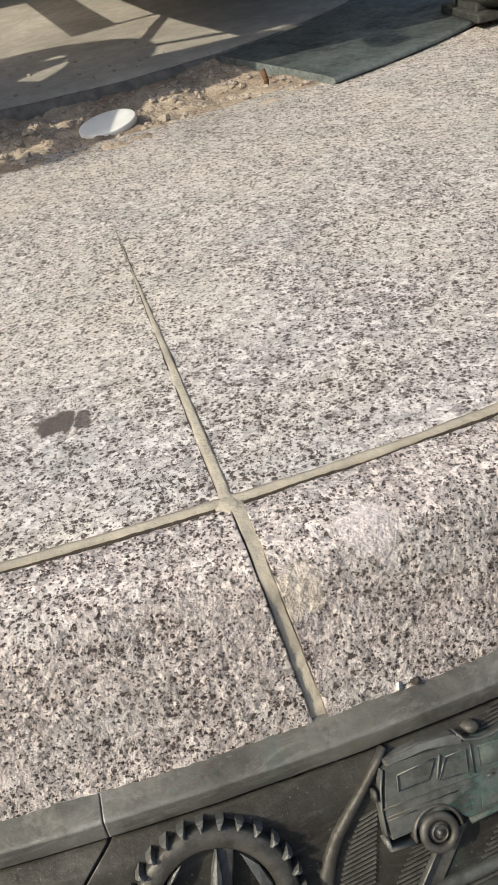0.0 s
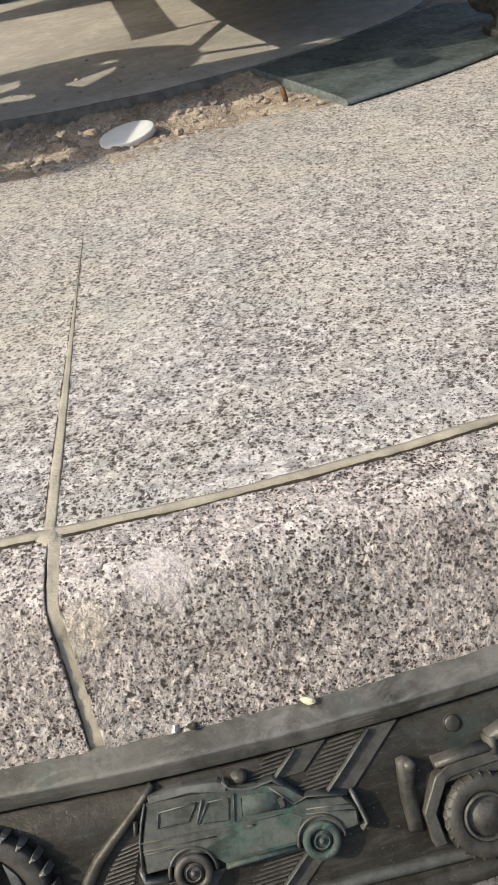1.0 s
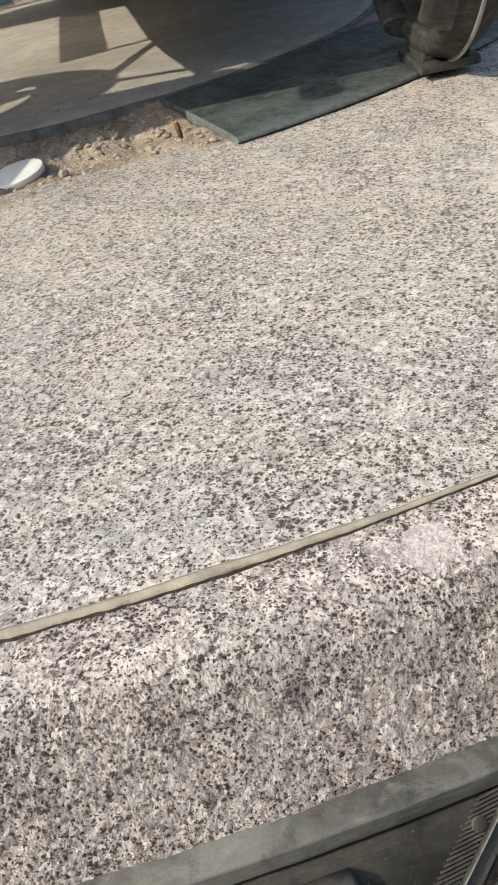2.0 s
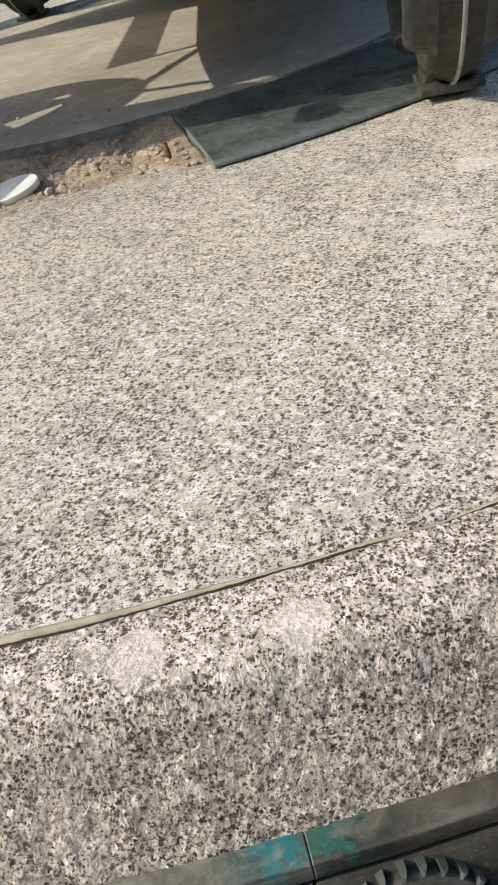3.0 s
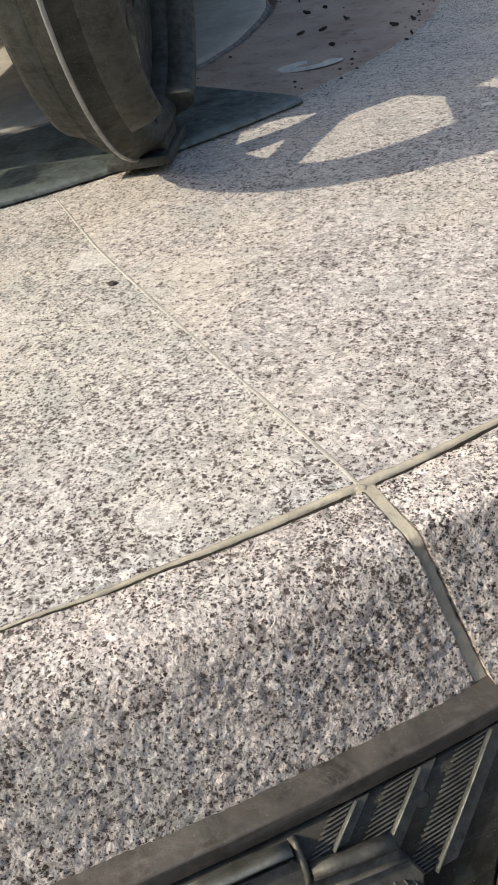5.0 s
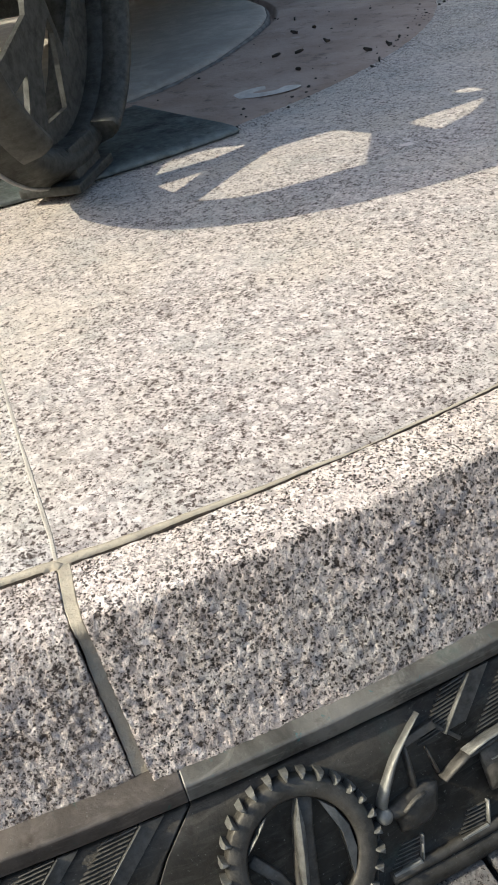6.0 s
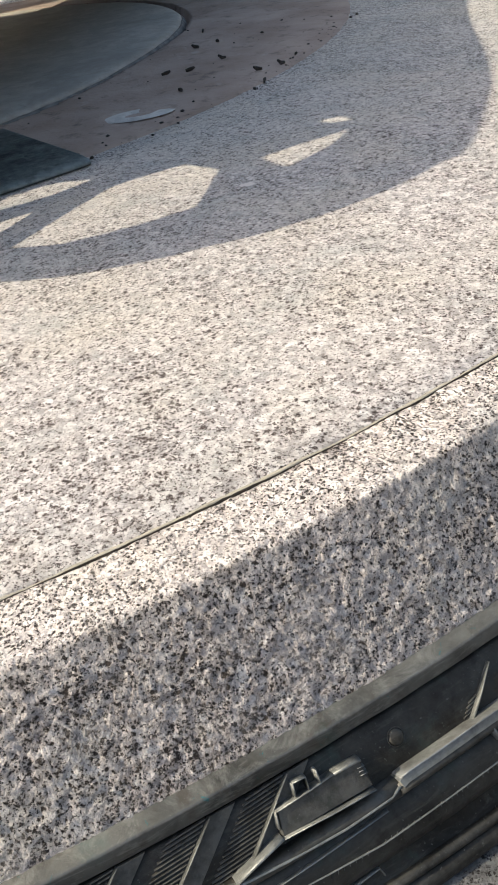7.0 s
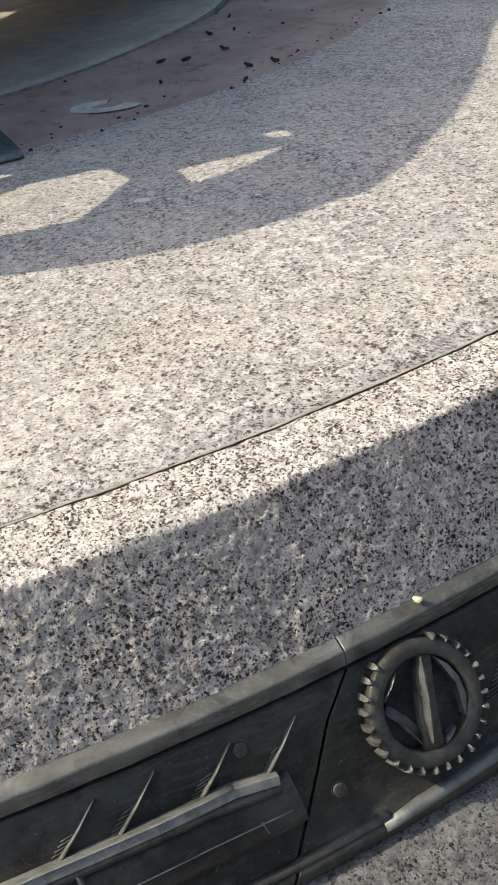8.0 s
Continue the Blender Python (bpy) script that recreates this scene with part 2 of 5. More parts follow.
# the same granite at a quarter brightness: shade on the lower step as colour
GRANITE_LOW_SHADED = granite("granite_lower_step", (0.25, 0.256, 0.258), False, dense=0.0, fine_by=1.4)
MORTAR = mortar_mat("mortar")
SMEAR = mortar_mat("mortar_smear", (0.60, 0.56, 0.51))
MORTAR_PALE = mortar_mat("mortar_pale", (0.46, 0.42, 0.365))
BRONZE = bronze("bronze")
BRONZE_LIP = bronze("bronze_lip", (0.19, 0.188, 0.172), 0.10, 0.42)
# paler bronze: rubbed metal plus the highlights on ridges and teeth as colour
BRONZE_MID = bronze("bronze_rubbed_glint", (0.075, 0.075, 0.068), 0.10, 0.48)
BRONZE_RAIL = bronze("bronze_rail", (0.148, 0.142, 0.126), 0.22, 0.52, bloom=(0.786, -1.516, -0.0655), lumps=0.13, bloom_tint=(0.022, 0.165, 0.175), bloom_size=0.024)
BRONZE_RAIL_BROWN = bronze("bronze_rail_brown", (0.092, 0.080, 0.070), 0.08, 0.54, bloom=(0.806, -1.507, -0.0655), lumps=0.13, bloom_tint=(0.03, 0.12, 0.10), bloom_size=0.022)
# brighter copy of the bronze, lifts the raised parts of the shaded panels
BRONZE_BRIGHTENED = bronze("bronze_brightened", (0.115, 0.115, 0.106), 0.10, 0.46)
BRONZE_TEAL = bronze("bronze_verdigris", (0.035, 0.042, 0.036), 0.5, 0.72, True)
BLOOM = (0.521, -1.670, -0.091)
BRONZE_DOOR = bronze("bronze_car_side", (0.056, 0.057, 0.049), 0.2, 0.58, bloom=BLOOM, bloom_tint=(0.03, 0.125, 0.105))
BRONZE_WHEEL = bronze("bronze_wheel", (0.033, 0.034, 0.030), 0.10, 0.55)
BRONZE_PLATE = bronze("bronze_plate", (0.100, 0.116, 0.112), 0.30, 0.60)

k = Mat("cement_disc", 0.85)
c0 = k.mix(k.grey(k.noise(5, 5), 0.3, 0.7), (0.43, 0.398, 0.343), (0.54, 0.498, 0.43))
c0 = k.mix(k.grey(k.noise(60, 4), 0.6, 0.75, 0, 0.45), c0, (0.28, 0.245, 0.205))
c0 = k.mix(k.grey(k.noise(2.4, 6, 0.65, dist=0.8), 0.48, 0.66, 0, 0.6), c0, (0.285, 0.265, 0.235))
c0 = k.mix(k.grey(k.noise(26, 5, 0.7, dist=0.6), 0.44, 0.62, 0.4, 0.0), c0, (0.25, 0.215, 0.175))
c0 = k.mix(k.grey(k.noise(240, 3), 0.66, 0.72, 0, 0.6), c0, (0.18, 0.155, 0.13))
CEMENT = k.colour(c0).bump(k.math("ADD", k.noise(250, 5), k.noise(30, 3)), 0.3, 0.002).m
k = Mat("soil", 0.95)
c0 = k.mix(k.grey(k.noise(14, 5), 0.35, 0.65), (0.28, 0.21, 0.155), (0.54, 0.445, 0.34))
c0 = k.mix(k.grey(k.noise(90, 5, 0.7), 0.5, 0.75, 0, 0.7), c0, (0.60, 0.51, 0.39))
c0 = k.mix(k.grey(k.noise(130, 5, 0.7, dist=0.8), 0.36, 0.5, 0.55, 0.0), c0, (0.17, 0.125, 0.092))
SOIL = k.colour(c0).bump(k.math("ADD", k.noise(200, 6, 0.7), k.noise(50, 4)), 0.7, 0.005).m
k = Mat("bedding_mortar", 0.9)
c0 = k.mix(k.grey(k.noise(9, 5), 0.35, 0.65), (0.315, 0.232, 0.185), (0.43, 0.335, 0.278))
c0 = k.mix(k.grey(k.noise(34, 6, 0.75), 0.54, 0.70, 0, 0.85), c0, (0.13, 0.10, 0.082))
c0 = k.mix(k.grey(k.noise(24, 3), 0.66, 0.74, 0, 0.5), c0, (0.50, 0.43, 0.37))
BEDDING = k.colour(c0).bump(k.math("ADD", k.noise(160, 5), k.noise(24, 4)), 0.5, 0.004).m
k = Mat("clod", 0.95)
c0 = k.mix(k.grey(k.noise(70, 5), 0.3, 0.7), (0.30, 0.24, 0.19), (0.52, 0.45, 0.37))
CLOD = k.colour(c0).bump(k.noise(300, 5), 0.6, 0.002).m
k = Mat("white_plastic", 0.35)
WHITE = k.colour(k.mix(k.grey(k.noise(60, 4), 0.4, 0.7), (0.86, 0.86, 0.83), (0.78, 0.77, 0.73))).m
k = Mat("rusty_iron", 0.8, 0.3)
RUST = k.colour(k.mix(k.grey(k.noise(300, 4), 0.4, 0.6), (0.10, 0.05, 0.03), (0.19, 0.10, 0.05))).m
k = Mat("plaza_paving", 0.85)
c0 = k.mix(k.grey(k.noise(0.8, 6), 0.3, 0.7), (0.33, 0.30, 0.26), (0.43, 0.39, 0.34))
PLAZA = k.colour(k.mix(k.grey(k.noise(160, 3), 0.6, 0.7, 0, 0.5), c0, (0.14, 0.13, 0.13))).bump(k.noise(120, 4), 0.4, 0.004).m
k = Mat("far_ring", 0.9)
FAR_RING = k.colour(k.mix(k.grey(k.noise(0.4, 5), 0.35, 0.65), (0.10, 0.095, 0.08), (0.22, 0.20, 0.17))).m
k = Mat("leaf_crumb", 0.8)
CRUMB = k.colour(k.mix(k.grey(k.noise(300, 3), 0.4, 0.6), (0.72, 0.66, 0.36), (0.80, 0.78, 0.62))).m
# dark colour for the shaded line along the disc edge
k = Mat("edge_shade", 0.85)
EDGE_SHADE = k.colour(k.mix(k.grey(k.noise(60, 5), 0.35, 0.65), (0.13, 0.122, 0.11), (0.25, 0.23, 0.205))).bump(k.noise(200, 4), 0.5, 0.002).m
# near-black colour for the shade inside open joint cracks
CRACK_DARK = mortar_mat("crack_dark", (0.050, 0.038, 0.028))
k = Mat("dark_debris", 0.9)
DARK = k.colour(k.mix(k.grey(k.noise(300, 3), 0.4, 0.6), (0.03, 0.025, 0.02), (0.07, 0.055, 0.045))).m


# ---- mesh helpers ----
def mesh_object(name, verts, faces, material, parent=None, label="", smooth=True):
    me = bpy.data.meshes.new(name)
    me.from_pydata(verts, [], faces)
    me.materials.append(material)
    me.polygons.foreach_set("use_smooth", [smooth] * len(me.polygons))
    me.update()
    ob = new(name, me)
    ob.parent = parent
    return tagged(ob, label)


def part(name, bm, material, parent, label="", smooth=False):
    me = bpy.data.meshes.new(name)
    bmesh.ops.recalc_face_normals(bm, faces=bm.faces)
    bm.to_mesh(me)
    bm.free()
    me.materials.append(material)
    me.polygons.foreach_set("use_smooth", [smooth] * len(me.polygons))
    ob = new(name, me)
    ob.parent = parent
    return tagged(ob, label)


def at_polar(r, deg, z):
    return Vector((r * math.cos(radians(deg)), r * math.sin(radians(deg)), z))


def out_normal(q, t):
    return at_polar(0.82, t, 0.57)


def chiselled(deep):
    """Relief of a rough-hewn face: pits and crumbs a few millimetres across that fade out towards the top edge."""
    def height(q):
        fade = min(1.0, max(0.0, (-q.z - 0.0035) / 0.009)) * min(1.0, max(0.0, (q.z + 0.070) / 0.006))
        if not fade:
            return 0.0
        return fade * deep * (0.25 * noise.noise(q * 120) + 0.9 * noise.noise(q * 300 + Vector((5, 1, 2))) + 0.45 * noise.noise(q * 480))
    return height


def sector(name, profile, t0, t1, n, material, parent=None, label="", wobble=0.0, smooth=True, skew=None, rough=None):
    """A closed profile of (r, z), or of functions of the angle, swept round the axis from t0 to t1 degrees, ends capped."""
    verts, faces, m = [], [], len(profile)
    turns = [t0 + (t1 - t0) * i / n for i in range(n + 1)]
    if t1 - t0 > 2:
        turns = turns[:1] + [t0 + 0.025] + turns[1:-1] + [t1 - 0.025] + turns[-1:]
        n += 2
    for t in turns:
        for j, (r, z) in enumerate(profile):
            r, z = r(t) if callable(r) else r, z(t) if callable(z) else z
            q = at_polar(r, t + ((skew[j](t) if callable(skew[j]) else skew[j]) if skew else 0.0), z)
            if rough:
                q += out_normal(q, t) * rough(q)
            if wobble:
                q += noise.noise_vector(q * 55) * wobble + noise.noise_vector(q * 210) * wobble * 0.5
            verts.append(q)
    for i in range(n):
        for j in range(m):
            a, b = i * m + j, i * m + (j + 1) % m
            faces.append((a, b, b + m, a + m))
    faces.append(tuple(range(m))[::-1])
    faces.append(tuple(range(n * m, n * m + m)))
    ob = mesh_object(name, verts, faces, material, parent, label, smooth)
    for f in ob.data.polygons[-2:]:
        f.use_smooth = False
    return ob


def empty(name, place=(0, 0, 0)):
    ob = new(name)
    ob.empty_display_size = 0.05
    ob.matrix_basis = Matrix.Translation(place)
    return ob


def box(bm, lo, hi, bevel=0.0):
    made = bmesh.ops.create_cube(bm, size=1, matrix=Matrix.Translation((Vector(lo) + Vector(hi)) / 2) @ Matrix.Diagonal((*(Vector(hi) - Vector(lo)), 1)))
    if bevel:
        edges = list({e for v in made["verts"] for e in v.link_edges})
        bmesh.ops.bevel(bm, geom=edges, offset=bevel, segments=2, affect="EDGES", profile=0.6)


def tube(bm, pts, radius, n=8):
    """A round bar through points, with closed ends."""
    pts, rings = [Vector(q) for q in pts], []
    for i, q in enumerate(pts):
        way = (pts[min(i + 1, len(pts) - 1)] - pts[max(i - 1, 0)]).normalized()
        side = way.orthogonal().normalized() if not rings else (side - way * side.dot(way)).normalized()
        up = way.cross(side)
        r = radius[i] if isinstance(radius, (list, tuple)) else radius
        rings.append([bm.verts.new(q + (side * math.cos(2 * math.pi * k / n) + up * math.sin(2 * math.pi * k / n)) * r) for k in range(n)])
    for a, b in zip(rings, rings[1:]):
        for k in range(n):
            bm.faces.new((a[k], a[(k + 1) % n], b[(k + 1) % n], b[k]))
    bm.faces.new(rings[0][::-1])
    bm.faces.new(rings[-1])


# ---- plinth: granite ring, kerb stones, joints ----
JOINT_R = 1.621
JOINTS = [-75.3, -46.9] + [-8.0 + 29.27 * i for i in range(10)]


def joint_half(t):
    """Half the width of the ring joint: wide and smeared in one stretch, a thin line elsewhere."""
    t = (t + 180) % 360 - 180
    wide = 0.0034 if t < -67 else 0.0034 + (0.0010 - 0.0034) * min(1.0, (t + 67) / 5.5)
    wide += 0.0024 * max(0.0, 1 - abs(t + 46.9) / 6.0)
    return wide + 0.0007 * noise.noise(Vector((t * 0.9, 3.1, 0))) + 0.0006 * noise.noise(Vector((t * 4.5, 1.1, 0)))


def ragged(t, more):
    """How far across the ring joint the mortar reaches before it has crumbled away."""
    return min(1.05, 0.62 + 0.55 * noise.noise(Vector((t * 1.1, 0, 0))) + 0.22 * noise.noise(Vector((t * 6, 4, 0))) + 0.12 * noise.noise(Vector((t * 19, 7, 0)))) + more


def drift(r, t):
    """Degrees by which one slab joint wanders off the radius on its way inwards."""
    return -1.0 * min(1.0, max(0.0, (1.60 - r) / 0.40)) * max(0.0, 1 - abs((t + 180) % 360 - 133.1) / 9.0)


def radial_joint(t, material, wide, proud=1.0):
    """Mortar smeared along a radial joint of the slabs, tapering inwards to a hairline."""
    verts, faces, n = [], [], 90
    for i in range(n + 1):
        start = 1.22 if wide > 0.002 else 1.04
        r = start + (JOINT_R - start) * i / n
        half = wide * (0.8 + 0.4 * noise.noise(Vector((r * 25, t, 1)))) if wide < 0.002 else 0.0004 + (wide - 0.0004) * min(1.0, max(0.0, (r - 1.31) / 0.26)) ** 0.85 + 0.0004 * noise.noise(Vector((r * 60, t, 0)))
        c, across = at_polar(r, t + drift(r, t), 0), at_polar(1, t + 90, 0)
        for u, z in ((-1.25, -0.004), (-1.0, 0.0003), (-0.3, 0.0005), (0.6, 0.0004), (1.0, 0.0002), (1.25, -0.004)):
            verts.append(c + across * (half * u + 0.0003 * noise.noise(Vector((r * 150, u, t)))) + Vector((0, 0, z * proud if z > 0 else z)))
    for i in range(n):
        faces += [(i * 6 + j, i * 6 + j + 1, i * 6 + j + 7, i * 6 + j + 6) for j in range(5)]
    mesh_object("mortar_joint", verts, faces, material, plinth)
    if wide < 0.002:
        return
    # dark strips for the shade in the open cracks on both sides of the mortar
    for side in (-1, 1):
        verts, faces = [], []
        for i in range(181):
            r = 1.26 + (JOINT_R - 0.008 - 1.26) * i / 180
            half = 0.0004 + (wide - 0.0004) * min(1.0, max(0.0, (r - 1.31) / 0.26)) ** 0.85
            thick = 0.0007 * max(0.0, 0.45 + 1.3 * noise.noise(Vector((r * 45, side * 3, 2))))
            c, across = at_polar(r, t + drift(r, t), 0.0007), at_polar(1, t + 90, 0) * side
            for far in (half * 1.0, half * 1.0 + 0.00005 + thick):
                verts.append(c + across * (far + 0.0004 * noise.noise(Vector((r * 70, side, 9)))))
        faces = [(i * 2, i * 2 + 1, i * 2 + 3, i * 2 + 2)[::-side] for i in range(180)]
        mesh_object("joint_dirt", verts, faces, CRACK_DARK, plinth)


plinth = tagged(empty("plinth"), "round stepped plinth of coarse pinkish-grey granite slabs with tan mortar joints", "plinth", kind="structure")
edge = 0.0012
for i, t0 in enumerate(JOINTS):
    t1 = JOINTS[(i + 1) % len(JOINTS)]
    t1 += 360 if t1 < t0 else 0
    near = -110 < (t0 + 180) % 360 - 180 < 10
    n = 110 if near else 28
    top = [(0.965, -0.03), (0.965, -edge), (0.965 + edge, 0)] + [(r, 0.0) for r in (1.05, 1.15, 1.25, 1.35, 1.45, 1.55, 1.6)]
    top += [(lambda t: JOINT_R - joint_half(t) - edge, 0.0), (lambda t: JOINT_R - joint_half(t), -edge), (lambda t: JOINT_R - joint_half(t), -0.03)]
    sector("slab", top, t0, t1, n, GRANITE_PALE if t0 == -46.9 else GRANITE, plinth, wobble=0.0005, skew=[(lambda t, r=r: drift(r, t)) if not callable(r) else 0.0 for r, z in top])
    gap = math.degrees(0.0036 / 1.66)
    crisp = t0 == -46.9
    foot = 0.0088 if crisp else 0.0045
    kerb = [(1.60, -0.2), (lambda t: JOINT_R + joint_half(t), -0.03), (lambda t: JOINT_R + joint_half(t), -edge), (lambda t: JOINT_R + joint_half(t) + edge, 0.0), (1.640, 0.0)]
    if crisp:
        arris = [(1.6520, 0.0), (1.6600, -0.0001), (1.6632, -0.0005), (1.6648, -0.0016), (1.6658, -0.0032), (1.6676, -0.0060)]
    else:
        arris = [(1.6490, -0.0003), (1.6575, -0.0014), (1.6640, -0.0036), (1.6690, -0.0068), (1.6730, -0.0108), (1.6764, -0.0156)]
    low, steps = (1.7030 + foot, -0.069), 56 if near else 4
    kerb += arris + [(arris[-1][0] + (low[0] - arris[-1][0]) * i / steps, arris[-1][1] + (low[1] - arris[-1][1]) * i / steps) for i in range(1, steps + 1)] + [(1.7075, -0.2)]
    lean = [0.10 + 0.23 * min(1.0, -z / 0.069) for r, z in kerb]
    sector("kerb_stone", kerb, t0 + gap, t1 - gap, 720 if near else 28, GRANITE_KERB_LIFTED if crisp else GRANITE_KERB, plinth, wobble=0.0006, skew=lean, rough=chiselled(0.00085 if crisp else 0.0007) if near else None)
    # mortar in the radial joint of the kerb and the slab
    g = gap * 1.08
    back = 0.0032 if crisp else 0.0018
    bead = [(1.618, -0.03), (1.6205, 0.0003), (1.630, 0.0003)] + [(r - 0.0012, z - 0.0008) for r, z in arris] + [(r - back, z - back * 0.7) for r, z in kerb[len(arris) + 5:-1]] + [(1.69, -0.12)]
    sector("mortar_joint", bead, t0 - g * 0.78, t0 + g * 0.84, 14, MORTAR, plinth, wobble=0.0013, skew=[0.10 + 0.23 * min(1.0, max(0.0, -z / 0.069)) for r, z in bead])
    radial_joint(t0, MORTAR if t0 == -75.3 else MORTAR_PALE, 0.0031 if t0 == -75.3 else 0.0015, 1.0 if t0 == -75.3 else 0.6)
    def sunk(t, z):
        """The mortar stands proud in the wide stretch and lies below the stone where the joint is thin."""
        return z - (0.0004 + 0.0026 * max(0.0, noise.noise(Vector((t * 0.45, 12, 0))))) * min(1.0, max(0.0, ((t + 180) % 360 - 114) / 6.5)) * min(1.0, abs((t + 180) % 360 - 133.1) / 6.0) + 0.0009 * noise.noise(Vector((t * 0.6, 8, 0)))

    ring = [(lambda t: JOINT_R - joint_half(t) - 0.0005, -0.02), (lambda t: JOINT_R - joint_half(t) - 0.0006, lambda t: sunk(t, 0.0001)), (lambda t: JOINT_R - joint_half(t) * 0.5, lambda t: sunk(t, 0.0005)), (lambda t: JOINT_R + joint_half(t) * ragged(t, -0.2), lambda t: sunk(t, 0.0003)), (lambda t: JOINT_R + joint_half(t) * ragged(t, 0.0), lambda t: sunk(t, -0.0012)), (lambda t: JOINT_R + joint_half(t) * ragged(t, 0.03), -0.02)]
    sector("mortar_joint", ring, t0, t1, n * 2, MORTAR, plinth, wobble=0.0004)
    if near:
        def crack(t):
            """Width of the dark strip that paints the shaded crack between mortar and kerb, nothing in places."""
            return 0.00005 + min(0.5 * joint_half(t), 0.0010 * max(0.0, 0.02 + 1.1 * noise.noise(Vector((t * 0.8, 31, 0))) + 0.6 * noise.noise(Vector((t * 5, 33, 0))) + 0.5 * noise.noise(Vector((t * 17, 35, 0)))))

        cleft = [(lambda t: JOINT_R + joint_half(t) * 1.02, -0.01), (lambda t: JOINT_R + joint_half(t) * 1.02, lambda t: sunk(t, 0.0006)), (lambda t: JOINT_R + joint_half(t) * 1.02 - crack(t), lambda t: sunk(t, 0.0006)), (lambda t: JOINT_R + joint_half(t) * 1.02 - crack(t), -0.01)]
        sector("joint_dirt", cleft, t0 + 0.25, t1 - 0.25, n * 4, CRACK_DARK, plinth)
# smeared mortar lump where the joints cross
for t in (-75.3, -46.9):
    bm = bmesh.new()
    bmesh.ops.create_icosphere(bm, subdivisions=3, radius=1)
    for v in bm.verts:
        q = at_polar(1.6225, t, -0.0016)
        small = 0.55 if t == -46.9 else 1.0
        v.co = Matrix.Rotation(radians(t), 3, "Z") @ Vector((v.co.x * 0.0075 * small, v.co.y * 0.0068 * small, v.co.z * 0.0026)) * (1 + 0.25 * noise.noise(v.co * 2 + Vector((t, 0, 0)))) + q
    part("mortar_lump", bm, MORTAR, plinth, smooth=True)

# core, lower step and ground
sector("plinth_core", [(0.02, -0.05), (1.65, -0.05), (1.70, -0.3), (0.02, -0.3)], 0, 359.999, 120, MORTAR, plinth)
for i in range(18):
    sector("lower_slab", [(1.68, -0.30), (1.68, -0.1455), (1.69, -0.144), (2.0, -0.147), (2.345, -0.151), (2.35, -0.156), (2.35, -0.30)], -62 + i * 20 + 0.06, -42 + i * 20 - 0.06, 40, GRANITE_LOW_SHADED, plinth, wobble=0.0005)
bm = bmesh.new()
bmesh.ops.create_circle(bm, cap_ends=True, segments=96, radius=3000, matrix=Matrix.Translation((0, 0, -0.30)))
tagged(part("ground", bm, PLAZA, None), "grey stone paving of the square round the plinth", "ground", kind="structure")

# unseen plain ring added far off to close the square; it blocks the low sky
sector("backdrop", [(30.0, -0.4), (30.0, 9.5), (30.6, 9.5), (30.6, -0.4)], 0, 359.999, 72, FAR_RING, None, smooth=False)
tagged(bpy.data.objects["backdrop"], "plain grey-brown ring added far off, hiding the low sky", "backdrop", kind="structure")

# cement disc, soil ring and bedding mortar inside the granite ring


def disc_edge(t):
    """Radius of the poured disc: its edge draws in on one side."""
    t = (t + 180) % 360 - 180
    pull = max(0.0, min(1.0, (t + 38) / 46)) if t < 90 else max(0.0, (140 - t) / 50)
    return 0.740 - 0.076 * pull * pull * (3 - 2 * pull) + 0.0035 * noise.noise(Vector((t * 0.14, 5, 0)))


rim = [(lambda t, d=d: disc_edge(t) - d, z) for d, z in ((0.02, 0.0140), (0.008, 0.0125), (0.002, 0.0090), (0.004, -0.04))]
disc = sector("cement_disc", [(0.002, -0.04), (0.002, 0.0150), (0.006, 0.0150), (0.02, 0.0150), (0.1, 0.0150), (0.3, 0.0150), (0.5, 0.0150), (0.6, 0.0148)] + rim, 0, 359.999, 240, CEMENT, None, wobble=0.0004)
tagged(disc, "raised round pinkish-beige cement disc in the middle of the plinth", "disc", kind="structure")

# added strip that draws the shaded line at the disc edge; no such part
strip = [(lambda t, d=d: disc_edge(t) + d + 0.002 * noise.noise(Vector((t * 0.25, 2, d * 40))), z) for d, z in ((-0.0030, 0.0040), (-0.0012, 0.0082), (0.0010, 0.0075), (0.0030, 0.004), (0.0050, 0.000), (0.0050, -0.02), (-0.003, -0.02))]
tagged(sector("sealing_strip", strip, 0, 359.999, 240, EDGE_SHADE, None, wobble=0.0006), "thin dark strip added for the shaded line round the cement disc", "sealant", kind="structure")


def sheet(name, r0, r1, t0, t1, nr, nt, height, material, label, category):
    verts, faces = [], []
    for i in range(nt + 1):
        for j in range(nr + 1):
            t, r = t0 + (t1 - t0) * i / nt, r0 + (r1 - r0) * j / nr
            q = at_polar(r, t, 0)
            q.z = height(q, (j / nr), t)
            verts.append(q)
    for i in range(nt):
        for j in range(nr):
            a = i * (nr + 1) + j
            faces.append((a, a + 1, a + nr + 2, a + nr + 1))
    return tagged(mesh_object(name, verts, faces, material), label, category, kind="structure")


